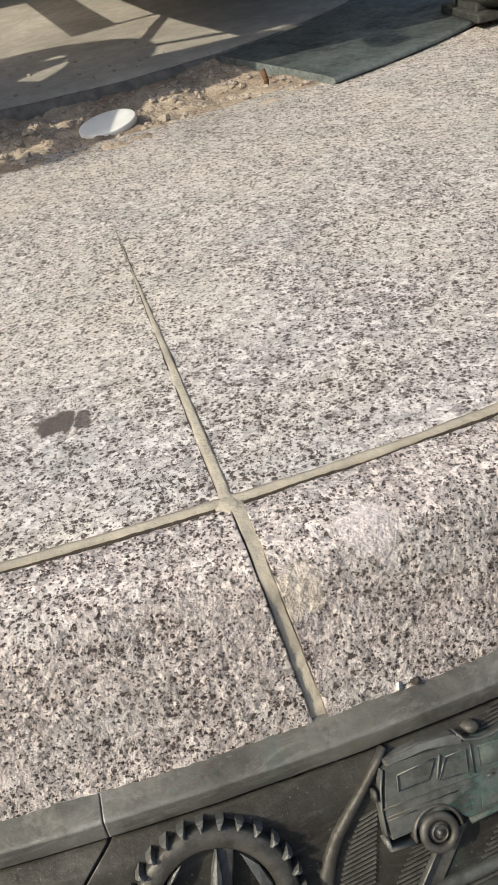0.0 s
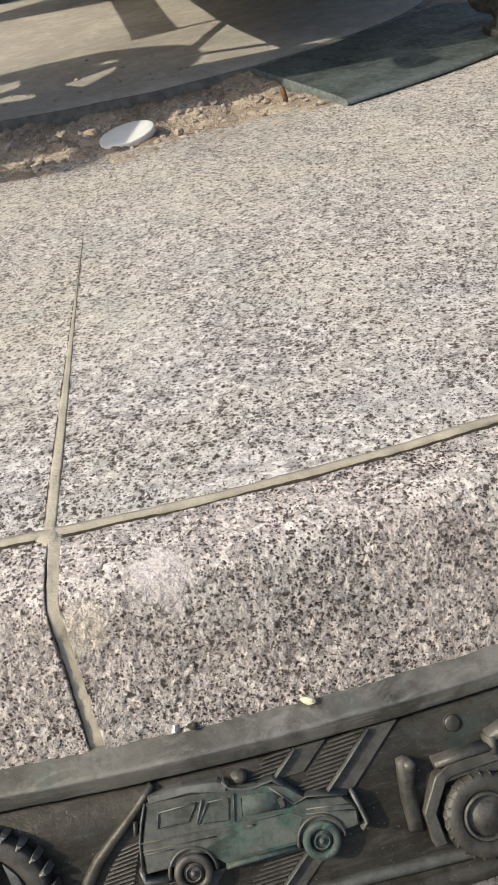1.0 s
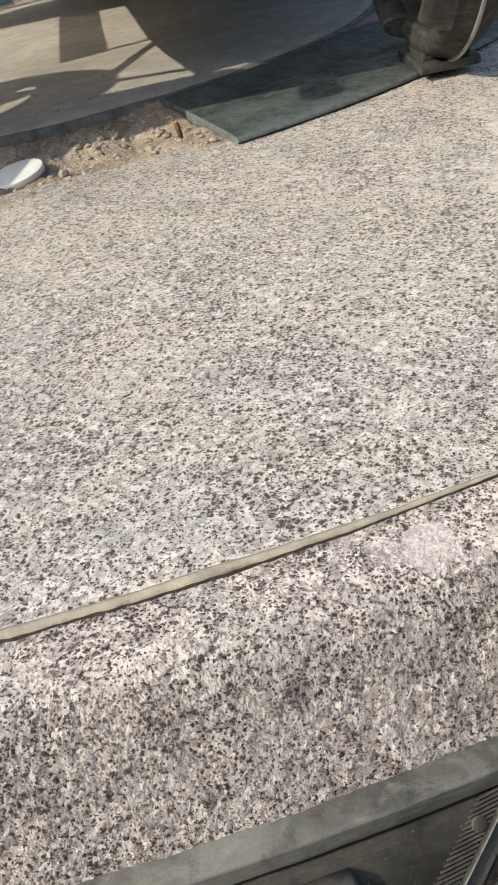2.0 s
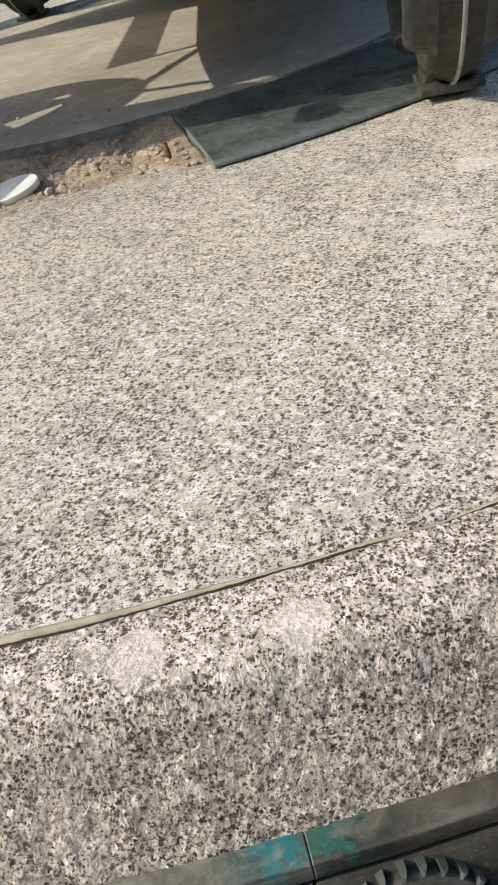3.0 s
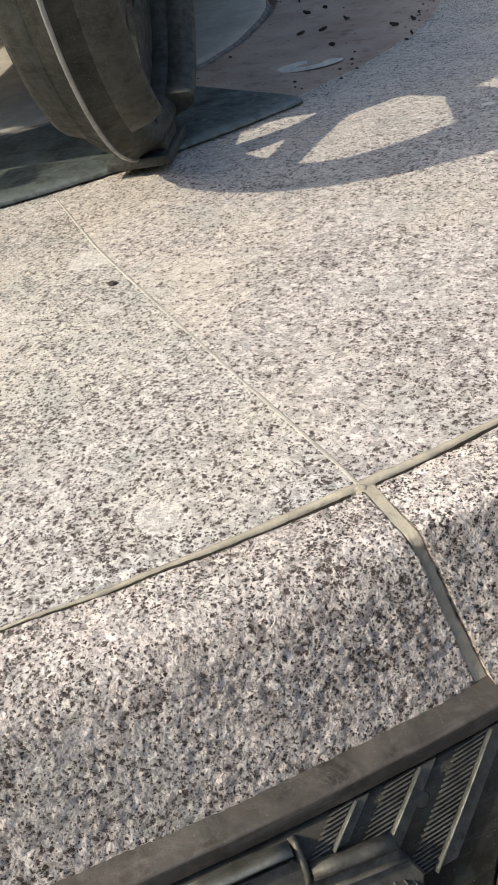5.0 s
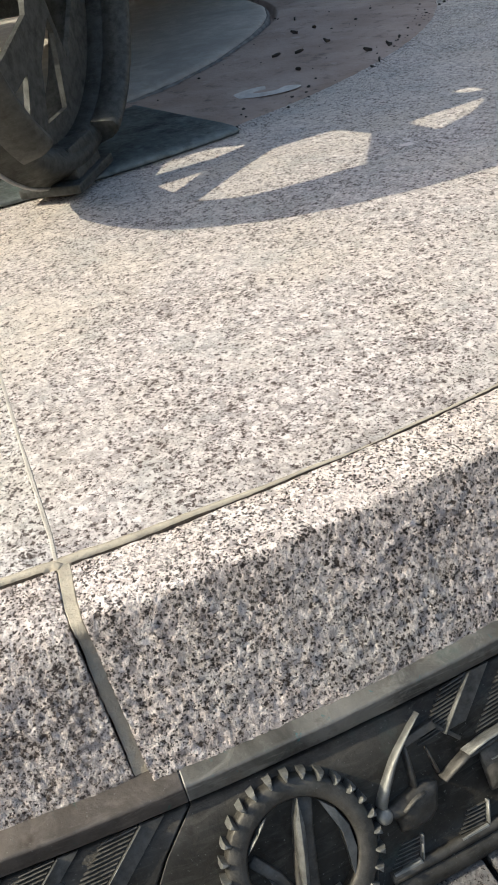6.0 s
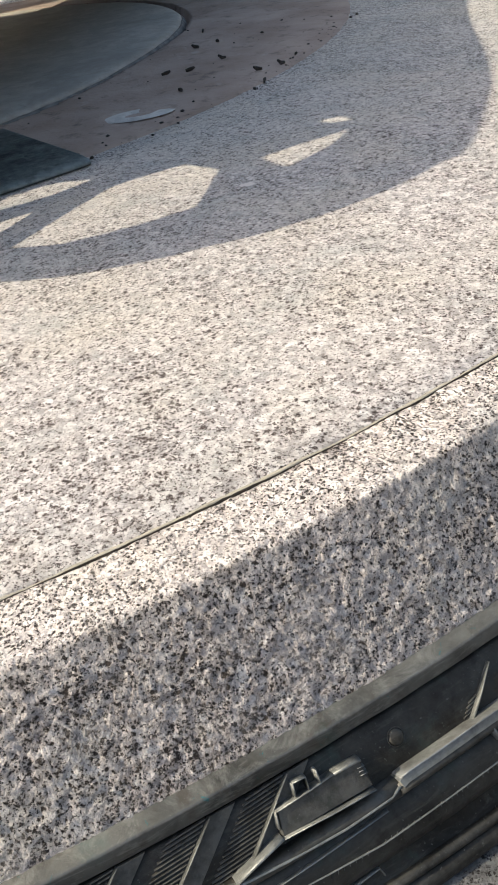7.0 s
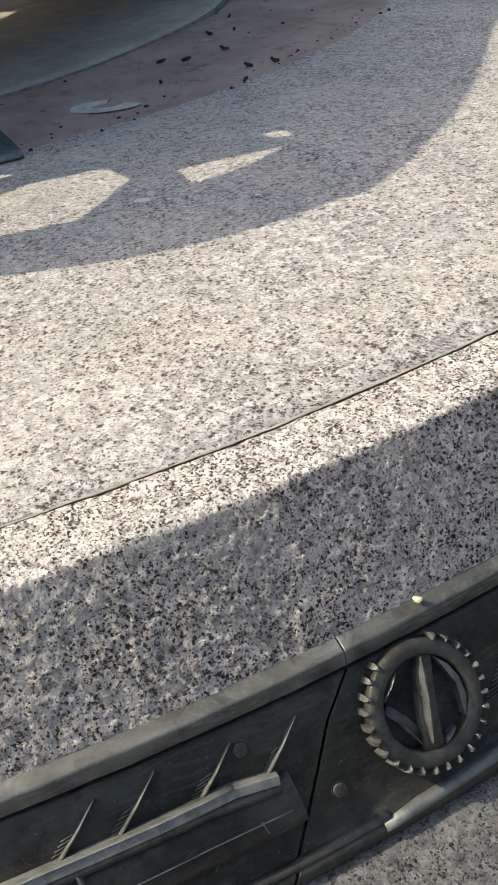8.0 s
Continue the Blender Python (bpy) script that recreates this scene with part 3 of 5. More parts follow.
def soil_height(q, f, t):
    rough = noise.noise(q * 14) * 0.008 + noise.noise(q * 38) * 0.0065 + noise.noise(q * 110) * 0.0048 + noise.noise(q * 230) * 0.0022
    hollow = -0.010 * math.exp(-((q - at_polar(0.875, -61.5, 0)).length / 0.05) ** 2)
    lump = 0.0035 * noise.noise(q * 22 + Vector((3, 1, 0)))
    lift = 0.0105 * max(0.0, min(1.0, (t + 63) / 4)) * (1.0 if t < -58.0 else 0.0) * min(1.0, max(0.0, (0.92 - f) / 0.2)) + 0.0042 * max(0.0, min(1.0, (f - 0.80) / 0.1)) - 0.0035 * max(0.0, (f - 0.93) / 0.07)
    rough *= 1 - 0.5 * max(0.0, min(1.0, (t + 71) / 5))
    return -0.004 + (rough + lump + hollow) * min(1, (1 - f) * 5 + 0.22) - 0.004 * math.sin(math.pi * f) + lift


sheet("soil", 0.725, 1.02, -125, -54, 70, 300, soil_height, SOIL, "loose brown soil and rubble between disc and slabs", "soil")


def bed_height(q, f, t):
    far = math.hypot(q.x, q.y) - disc_edge(t)
    if far < 0.013:
        return -0.006 + noise.noise(q * 60) * 0.002
    return 0.0085 * min(1.0, (1 - f) * 1.3) + 0.0012 + noise.noise(q * 12) * 0.0025 * (1 - f) + noise.noise(q * 60) * 0.0008 - (0.004 if f > 0.97 else 0)


sheet("bedding", 0.64, 0.995, -54, 235, 60, 500, bed_height, BEDDING, "brown smeared bedding mortar round the cement disc", "mortar bed")

# ---- bronze relief band ----
BAND_R, BAND_Z = 1.7195, -0.0785
DOWN_R, DOWN_Z = 0.624, -0.7813      # one metre down the slope of the band
OUT_R, OUT_Z = 0.7813, 0.624         # one metre out along its normal
PANEL = 16.1
SEAMS = [-78.4, -62.2, -46.05, -30.1]
WIDTHS = {a: b - a for a, b in zip(SEAMS, SEAMS[1:])}
ARC = 0.03046                        # metres of band in one degree


class Band:
    """Places on one cast panel: x metres along from its seam, s metres down the slope, h metres proud."""

    lift = 0.80

    def __init__(self, seam):
        self.seam = seam

    def at(self, x, s, h=0.0):
        h = h * self.lift if h > 0 else h
        return at_polar(BAND_R + s * DOWN_R + h * OUT_R, self.seam + x / ARC, BAND_Z + s * DOWN_Z + h * OUT_Z)

    def plate(self, bm, outline, h, inset=0.0012, base=-0.001, crown=0.0):
        """A raised flat piece with sloping sides."""
        cx, cy = sum(q[0] for q in outline) / len(outline), sum(q[1] for q in outline) / len(outline)

        def shrink(x, y, by):
            far = math.hypot(x - cx, y - cy) or 1
            return cx + (x - cx) * (1 - by / far), cy + (y - cy) * (1 - by / far)

        low = [bm.verts.new(self.at(x, y, base)) for x, y in outline]
        mid = [bm.verts.new(self.at(*shrink(x, y, inset * 0.25), h * 0.72)) for x, y in outline]
        top = [bm.verts.new(self.at(*shrink(x, y, inset), h)) for x, y in outline]
        n = len(outline)
        for a, b in ((low, mid), (mid, top)):
            for i in range(n):
                bm.faces.new((a[i], a[(i + 1) % n], b[(i + 1) % n], b[i]))
        c = bm.verts.new(self.at(cx, cy, h + crown))
        for i in range(n):
            bm.faces.new((top[i], top[(i + 1) % n], c))

    def bar(self, bm, pts, width, h, n=0, base=-0.001, round_top=True):
        """A raised bar along points (x, s), rounded on top."""
        fine = []
        for (x0, s0), (x1, s1) in zip(pts, pts[1:]):
            steps = max(1, int(abs(x1 - x0) / 0.012))
            fine += [(x0 + (x1 - x0) * i / steps, s0 + (s1 - s0) * i / steps) for i in range(steps)]
        fine.append(pts[-1])
        shape = [(-0.5, base), (-0.48, h * 0.45), (-0.3, h * 0.86), (0.0, h), (0.3, h * 0.86), (0.48, h * 0.45), (0.5, base)] if round_top else [(-0.5, base), (-0.46, h * 0.9), (-0.38, h), (0.38, h), (0.46, h * 0.9), (0.5, base)]
        rings = []
        for i, (x, s) in enumerate(fine):
            a, b = fine[max(i - 1, 0)], fine[min(i + 1, len(fine) - 1)]
            dx, ds = b[0] - a[0], b[1] - a[1]
            far = math.hypot(dx, ds) or 1
            w = width[0] + (width[1] - width[0]) * i / (len(fine) - 1) if isinstance(width, tuple) else width
            rings.append([bm.verts.new(self.at(x - ds / far * u * w, s + dx / far * u * w, q)) for u, q in shape])
        m = len(shape)
        for a, b in zip(rings, rings[1:]):
            for j in range(m - 1):
                bm.faces.new((a[j], a[j + 1], b[j + 1], b[j]))
        bm.faces.new(rings[0])
        bm.faces.new(rings[-1][::-1])

    def ring(self, bm, x, s, r0, r1, h, n=28, base=-0.001, a0=0.0, a1=360.0, slope=0.0008):
        """A flat raised ring, or an arc of one."""
        full = a1 - a0 > 359
        rows = []
        for i in range(n if full else n + 1):
            a = radians(a0 + (a1 - a0) * i / n)
            c, d = math.cos(a), math.sin(a)
            rows.append([bm.verts.new(self.at(x + c * r, s + d * r, q)) for r, q in ((r0, base), (r0 + slope * 0.3, h * 0.8), (r0 + slope, h), (r1 - slope, h), (r1 - slope * 0.3, h * 0.8), (r1, base))])
        for i in range(n):
            a, b = rows[i], rows[(i + 1) % len(rows)]
            for j in range(5):
                bm.faces.new((a[j], a[j + 1], b[j + 1], b[j]))
        if not full:
            bm.faces.new(rows[0])
            bm.faces.new(rows[-1][::-1])

    def disc(self, bm, x, s, r, h, n=20, dome=0.0, base=-0.001):
        self.plate(bm, [(x + r * math.cos(2 * math.pi * i / n), s + r * math.sin(2 * math.pi * i / n)) for i in range(n)], h, min(0.0012, r * 0.25), base, dome)


def lip_profile():
    """Chamfered top rail of the band, in r and z."""
    return [(1.700, -0.090), (1.700, -0.0672), (1.7030, -0.0660), (1.7045, -0.0657), (1.7060, -0.0658), (1.7160, -0.0676), (1.7174, -0.0680), (1.7183, -0.0685), (1.7187, -0.0694), (1.7199, -0.0755), (1.7201, -0.0766), (1.7198, -0.0776), (1.7190, -0.0785), (1.712, -0.090)]


def panel_base(seam, relief=True):
    """One cast bronze panel: sloping back plate, top rail and foot rail."""
    panel = tagged(empty("bronze_relief_panel", at_polar(1.73, seam, -0.1)), "dark cast bronze relief panel with cogwheel and raised vehicles", "relief panel", "relief panels round the plinth")
    panel.matrix_basis = Matrix.Identity(4)
    gap, wide = 0.010, WIDTHS.get(seam, PANEL)
    steps = ((-0.004, -0.014), (-0.004, -0.006), (0.0008, -0.006), (0.0018, 0.0), (0.02, 0.0), (0.04, 0.0), (0.06, 0.0), (0.0735, 0.0), (0.0745, 0.0028), (0.078, 0.0042), (0.0825, 0.0030), (0.086, -0.002), (0.086, -0.014))
    lean = [-(max(0, q) * 1.0 - max(0, q - 0.02) * 0.3) / ARC for q, h in steps]
    back = [(BAND_R + q * DOWN_R + h * OUT_R, BAND_Z + q * DOWN_Z + h * OUT_Z) for q, h in steps]
    sector("back_plate", back, seam + 0.06, seam + wide, 60 if relief else 16, BRONZE, panel, wobble=0.0004, skew=lean)
    deep = [(r - 0.0035 * OUT_R, z - 0.0035 * OUT_Z) for r, z in back]
    sector("seam_strip", deep, seam - 0.01, seam + 0.07, 3, BRONZE, panel, skew=lean)
    inset = [(1.708 + (r - 1.708) * 0.86, -0.075 + (z + 0.075) * 0.86) for r, z in lip_profile()]
    sector("rail_joint", inset, seam - 0.03, seam + 0.03, 2, BRONZE_WHEEL, panel)
    sector("top_rail", lip_profile(), seam + gap, seam + wide - gap, 60 if relief else 16, BRONZE_RAIL_BROWN if seam == -62.2 else BRONZE_RAIL, panel, "rubbed grey-brown bronze rail", wobble=0.0003)
    return panel


def cogwheel(panel, b, material=None, turn=0.0, x=0.0372, s=0.0415, r=0.0392):
    """Cogwheel emblem at the start of each panel: broad ring with wedge teeth, a wide leaning spoke and blades."""
    z = r / 0.0392
    bm = bmesh.new()
    b.ring(bm, x, s, r * 0.66, r * 0.93, 0.0095, 56, slope=0.0016)
    gear = part("cogwheel", bm, BRONZE, panel, "raised bronze cogwheel", smooth=True)
    rnd = random.Random(int(x * 1e5) + int(turn * 100))
    for i in range(28):
        a = 2 * math.pi * (i + 0.3) / 28 + turn + rnd.uniform(-0.012, 0.012)
        wide = 0.47 * math.pi / 28
        tall = rnd.uniform(0.90, 1.08)
        q = [(x + rr * r * math.cos(a + da), s + rr * r * math.sin(a + da)) for rr, da in ((0.86, -wide * 0.45), (1.0, -wide), (1.005, wide * 0.9), (0.86, wide * 0.35))]
        if max(y for _, y in q) > 0.0835 or min(y for _, y in q) < 0.001:
            continue
        bm = bmesh.new()
        b.plate(bm, q, 0.0120 * tall, 0.0015, crown=0.0006)
        part("tooth", bm, material or BRONZE_MID, gear)
    for pts, w, h in (([(x + 0.0115 * z, s - 0.0290 * z), (x + 0.0050 * z, s - 0.0120 * z), (x - 0.0010 * z, s + 0.0090 * z), (x - 0.0060 * z, s + 0.0290 * z)], (0.0080, 0.0125), 0.0072), ([(x - 0.0230 * z, s - 0.0060 * z), (x - 0.0140 * z, s + 0.0060 * z), (x - 0.0060 * z, s + 0.0240 * z)], (0.0060, 0.0050), 0.0030)):
        bm = bmesh.new()
        b.bar(bm, pts, w, h, round_top=False)
        part("spoke", bm, BRONZE, gear, smooth=True)
    def leaf(dx, ds, tip, half):
        """A pointed blade between two tips, widest before its middle."""
        dx, ds, tip, half = dx * z, ds * z, (tip[0] * z, tip[1] * z), half * z
        ex, es = tip[0] - dx, tip[1] - ds
        far = math.hypot(ex, es)
        px, ps = -es / far * half, ex / far * half
        return [(x + dx, s + ds), (x + dx + ex * 0.22 + px * 0.7, s + ds + es * 0.22 + ps * 0.7), (x + dx + ex * 0.45 + px, s + ds + es * 0.45 + ps), (x + dx + ex * 0.75 + px * 0.6, s + ds + es * 0.75 + ps * 0.6), (x + tip[0], s + tip[1]), (x + dx + ex * 0.75 - px * 0.6, s + ds + es * 0.75 - ps * 0.6), (x + dx + ex * 0.45 - px, s + ds + es * 0.45 - ps), (x + dx + ex * 0.22 - px * 0.7, s + ds + es * 0.22 - ps * 0.7)]

    crescent = [(x + 0.0150 * z, s - 0.0215 * z), (x + 0.0215 * z, s - 0.0145 * z), (x + 0.0258 * z, s - 0.0040 * z), (x + 0.0252 * z, s + 0.0080 * z), (x + 0.0195 * z, s + 0.0195 * z), (x + 0.0205 * z, s + 0.0080 * z), (x + 0.0205 * z, s - 0.0040 * z), (x + 0.0180 * z, s - 0.0130 * z)]
    for outline, tall in ((leaf(0.0062, -0.0265, (-0.0062, 0.0220), 0.0030), 0.0135), (leaf(-0.0095, -0.0245, (-0.0245, -0.0105), 0.0016), 0.0105), (leaf(-0.0185, 0.0040, (-0.0100, 0.0215), 0.0014), 0.0085), (leaf(0.0020, 0.0265, (0.0125, 0.0205), 0.0016), 0.0085), (crescent, 0.0095)):
        bm = bmesh.new()
        b.plate(bm, outline, tall * 0.8, 0.0010, crown=tall * 0.2)
        part("blade", bm, BRONZE_MID, gear)


def stripe(panel, b, x, s0, s1, width=0.012, ribs=0.014, lean=-1.12, faint=False):
    """A slanting raised stripe that starts at x under the rail, with fine ribs along its side."""
    bm = bmesh.new()
    if faint:
        b.bar(bm, [(x + lean * s0, s0), (x + lean * (s0 + s1) / 2 + 0.0008, (s0 + s1) / 2), (x + lean * s1, s1)], (0.0002, 0.0025), 0.0044)
        fin = part("slanting_blade", bm, BRONZE_MID, panel, smooth=True)
        for i in range(5):
            bm = bmesh.new()
            s = s0 + (s1 - s0) * (0.55 + i * 0.08)
            b.bar(bm, [(x - ribs + lean * s, s + 0.0006), (x + lean * s, s - 0.0006)], 0.0009, 0.0010)
            part("rib", bm, BRONZE, fin)
        return fin
    b.plate(bm, [(x + lean * s0, s0), (x + width + lean * s0, s0), (x + width + lean * s1, s1), (x + lean * s1, s1)], 0.0005 if faint else 0.0014, 0.0006)
    fin = part("slanting_stripe", bm, BRONZE, panel)
    bm = bmesh.new()
    b.bar(bm, [(x + 0.0005 + lean * s0, s0), (x + 0.0005 + lean * s1, s1)], (0.0003, 0.0034) if faint else (0.0007, 0.0016), 0.0050)
    part("ridge", bm, BRONZE_MID, fin, smooth=True)
    if ribs:
        n = max(3, int((s1 - s0) / 0.0019))
        for i in range(n):
            bm = bmesh.new()
            s = s0 + (s1 - s0) * (i + 0.5) / n
            b.bar(bm, [(x - ribs + lean * s, s + 0.0006), (x + lean * s, s - 0.0006)], 0.0010, 0.0008 if faint else 0.0015)
            part("rib", bm, BRONZE, fin)
    return fin


def bolt(panel, b, x, s, r=0.0041):
    bm = bmesh.new()
    b.disc(bm, x, s, r, 0.0018, 14, 0.0004)
    head = part("bolt", bm, BRONZE, panel, "round rubbed bronze bolt head", smooth=True)
    bm = bmesh.new()
    b.ring(bm, x, s, r * 1.02, r * 1.16, 0.0006, 16, slope=0.0002)
    part("washer", bm, BRONZE, head)


def road_wheel(parent, b, x, s, r, h, lugs=0, material=None):
    bm = bmesh.new()
    b.ring(bm, x, s, r * 0.50, r, h, 26, slope=r * 0.12)
    b.disc(bm, x, s, r * 0.6, h * 0.82, 18)
    wheel = part("wheel", bm, material or BRONZE, parent, smooth=True)
    bm = bmesh.new()
    if lugs:
        b.ring(bm, x, s, r * 0.44, r * 0.58, h * 1.04, 24, slope=r * 0.05)
        b.disc(bm, x, s, r * 0.40, h * 0.86, 16, h * 0.05)
    else:
        b.ring(bm, x, s, r * 0.30, r * 0.42, h * 0.95, 18, slope=r * 0.04)
        b.disc(bm, x, s, r * 0.17, h * 0.98, 12, h * 0.05)
    part("hub", bm, material or BRONZE, wheel, smooth=True)
    for i in range(lugs):
        a = 2 * math.pi * i / lugs
        if s + r * math.sin(a) > 0.082:
            continue
        bm = bmesh.new()
        b.bar(bm, [(x + r * q * math.cos(a + e), s + r * q * math.sin(a + e)) for q, e in ((0.86, 0.05), (0.985, -0.03))], r * 0.06, h * 0.98)
        part("lug", bm, BRONZE, wheel, smooth=True)
    return wheel


def outlined(b, bm, pts, width=0.0011, h=0.005):
    b.bar(bm, pts + [pts[0]], width, h)


# panel with the estate car
p0, b = panel_base(SEAMS[0]), Band(SEAMS[0])
cogwheel(p0, b)
bm = bmesh.new()
b.bar(bm, [(0.1270, 0.0010), (0.1190, 0.0090), (0.1115, 0.0161), (0.1030, 0.0235), (0.0953, 0.0307), (0.0895, 0.0385), (0.0855, 0.0465), (0.0835, 0.0560), (0.0830, 0.0680)], (0.0035, 0.0085), 0.0042)
sweep = part("curved_bar", bm, BRONZE, p0, smooth=True)
for i in range(22):
    bm = bmesh.new()
    s = 0.027 + i * 0.00195
    left = 0.1065 - (s - 0.027) * 0.92 + (s - 0.027) ** 2 * 9.0
    b.bar(bm, [(left, s + 0.0010), (0.1160 - (s - 0.027) * 0.36, s - 0.0010)], 0.0010, 0.0016)
    part("rib", bm, BRONZE, sweep)
stripe(p0, b, 0.1840, 0.046, 0.074, 0.013, 0.014, lean=-0.95)
stripe(p0, b, 0.1965, 0.0005, 0.0125, 0.016, 0.014)
stripe(p0, b, 0.2330, 0.0005, 0.027, 0.0155, 0.0185)
stripe(p0, b, 0.2450, 0.046, 0.074, 0.013, 0.020)
bolt(p0, b, 0.2740, 0.0098)
bm = bmesh.new()
body = [(0.1225, 0.0085), (0.1275, 0.0070), (0.1500, 0.0078), (0.1600, 0.0085), (0.1780, 0.0105), (0.1890, 0.0140), (0.1985, 0.0232), (0.2140, 0.0262), (0.2190, 0.0330), (0.2185, 0.0405), (0.2080, 0.0420), (0.1990, 0.0345), (0.1900, 0.0425), (0.1530, 0.0430), (0.1460, 0.0370), (0.1380, 0.0335), (0.1300, 0.0385), (0.1165, 0.0390), (0.1165, 0.0270)]
b.plate(bm, body, 0.0072, 0.0014, crown=0.0006)
car_relief = part("car_relief", bm, BRONZE_DOOR, p0, "raised bronze estate car with a verdigris door", smooth=False)
for name, pts, mat in (("side_window", [(0.1278, 0.0128), (0.1462, 0.0120), (0.1408, 0.0196), (0.1262, 0.0200)], BRONZE), ("side_window", [(0.1514, 0.0131), (0.1612, 0.0133), (0.1592, 0.0230), (0.1450, 0.0220)], BRONZE), ("side_window", [(0.1670, 0.0143), (0.1827, 0.0158), (0.1868, 0.0240), (0.1655, 0.0232)], BRONZE_TEAL)):
    bm = bmesh.new()
    if mat is BRONZE_TEAL:
        b.plate(bm, [(x, s) for x, s in pts], 0.0083, 0.0006)
    outlined(b, bm, pts, 0.0010, 0.0084)
    part(name, bm, BRONZE_MID if mat is BRONZE else mat, car_relief, smooth=True)
bm = bmesh.new()
b.plate(bm, [(0.1640, 0.0245), (0.1880, 0.0262), (0.1935, 0.0300), (0.1880, 0.0405), (0.1600, 0.0405)], 0.0077, 0.0006)
part("door", bm, BRONZE_DOOR, car_relief, "green verdigris car door")
bm = bmesh.new()
b.plate(bm, [(0.1239, 0.0050), (0.1407, 0.0029), (0.1580, 0.0048), (0.1629, 0.0074), (0.1615, 0.0104), (0.1436, 0.0080), (0.1240, 0.0076)], 0.0078, 0.0012, crown=0.0006)
part("roof", bm, BRONZE_MID, car_relief, "rubbed lighter bronze roof")
for name, pts, w, h, mat in (
        ("belt_line", [(0.1168, 0.0246), (0.1424, 0.0252), (0.1598, 0.0262), (0.1844, 0.0266)], 0.0009, 0.0084, BRONZE),
        ("belt_line", [(0.1173, 0.0285), (0.1350, 0.0287), (0.1523, 0.0290)], 0.0008, 0.0084, BRONZE),
        ("belt_line", [(0.1175, 0.0300), (0.1320, 0.0303)], 0.0007, 0.0082, BRONZE),
        ("window_post", [(0.1492, 0.0112), (0.1446, 0.0212)], 0.0015, 0.0086, BRONZE_MID),
        ("window_post", [(0.1640, 0.0120), (0.1618, 0.0245)], 0.0012, 0.0086, BRONZE),
        ("hood_line", [(0.1952, 0.0271), (0.2060, 0.0286), (0.2165, 0.0303)], 0.0008, 0.0085, BRONZE_MID),
        ("hood_line", [(0.1948, 0.0292), (0.2060, 0.0311), (0.2172, 0.0332)], 0.0008, 0.0085, BRONZE),
        ("windscreen_edge", [(0.1810, 0.0135), (0.1868, 0.0195), (0.1900, 0.0232), (0.1970, 0.0216), (0.2155, 0.0253)], 0.0015, 0.0087, BRONZE_MID),
        ("front_bumper", [(0.2179, 0.0252), (0.2199, 0.0333), (0.2214, 0.0405), (0.2187, 0.0431)], 0.0026, 0.0088, BRONZE_MID),
        ("rear_bumper", [(0.1150, 0.0375), (0.1158, 0.0424), (0.1265, 0.0434)], 0.0036, 0.0084, BRONZE_MID),
        ("rear_edge", [(0.1222, 0.0085), (0.1190, 0.0165), (0.1168, 0.0245), (0.1156, 0.0360)], 0.0018, 0.0084, BRONZE_MID),
        ("rear_handle", [(0.1163, 0.0158), (0.1156, 0.0206)], 0.0026, 0.0092, BRONZE),
        ("lamp_hoop", [(0.1598, 0.0059), (0.1624, 0.0093), (0.1690, 0.0113), (0.1743, 0.0116), (0.1828, 0.0104), (0.1874, 0.0143)], 0.0020, 0.0086, BRONZE_MID),
        ("door_handle", [(0.1668, 0.0278), (0.1705, 0.0279)], 0.0012, 0.0092, BRONZE)):
    bm = bmesh.new()
    b.bar(bm, pts, w, h)
    part(name, bm, mat, car_relief, smooth=True)
bm = bmesh.new()
b.bar(bm, [(0.1535, 0.0440), (0.1650, 0.0436), (0.1880, 0.0434)], 0.0034, 0.0086)
part("sill_bar", bm, BRONZE_TEAL, car_relief, "verdigris sill bar", smooth=True)
for x in (0.1384, 0.1992):
    bm = bmesh.new()
    b.ring(bm, x, 0.0424, 0.0098, 0.0122, 0.0086, 22, a0=175, a1=365)
    part("wheel_arch", bm, BRONZE, car_relief, smooth=True)
    road_wheel(car_relief, b, x, 0.0428, 0.0095, 0.0098, material=BRONZE_TEAL if x > 0.19 else BRONZE)
bm = bmesh.new()
b.plate(bm, [(0.1640, 0.0050), (0.1665, 0.0036), (0.1700, 0.0036), (0.1724, 0.0056), (0.1718, 0.0086), (0.1690, 0.0098), (0.1654, 0.0086)], 0.0070, 0.0020, crown=0.0008)
part("roof_light", bm, BRONZE, car_relief, smooth=True)
bm = bmesh.new()
b.plate(bm, [(0.1830, 0.0190), (0.1862, 0.0185), (0.1868, 0.0230), (0.1838, 0.0236)], 0.0105, 0.0008)
part("wing_mirror", bm, BRONZE, car_relief)
# loader beside it
bm = bmesh.new()
b.plate(bm, [(0.2580, 0.0340), (0.2640, 0.0260), (0.2760, 0.0225), (0.3000, 0.0210), (0.3250, 0.0140), (0.3420, 0.0200), (0.3450, 0.0420), (0.3150, 0.0560), (0.2950, 0.0380), (0.2700, 0.0330)], 0.0068, 0.0016)
loader = part("loader_relief", bm, BRONZE, p0, "raised bronze wheel loader")
road_wheel(loader, b, 0.2765, 0.0530, 0.0205, 0.0110, 26)
road_wheel(loader, b, 0.3320, 0.0560, 0.0205, 0.0110, 26)
bm = bmesh.new()
b.plate(bm, [(0.2425, 0.0180), (0.2460, 0.0172), (0.2495, 0.0190), (0.2508, 0.0240), (0.2488, 0.0285), (0.2465, 0.0535), (0.2420, 0.0530), (0.2400, 0.0520), (0.2402, 0.0365), (0.2412, 0.0260)], 0.0050, 0.0022, crown=0.0012)
part("upright", bm, BRONZE, loader, smooth=True)
bm = bmesh.new()
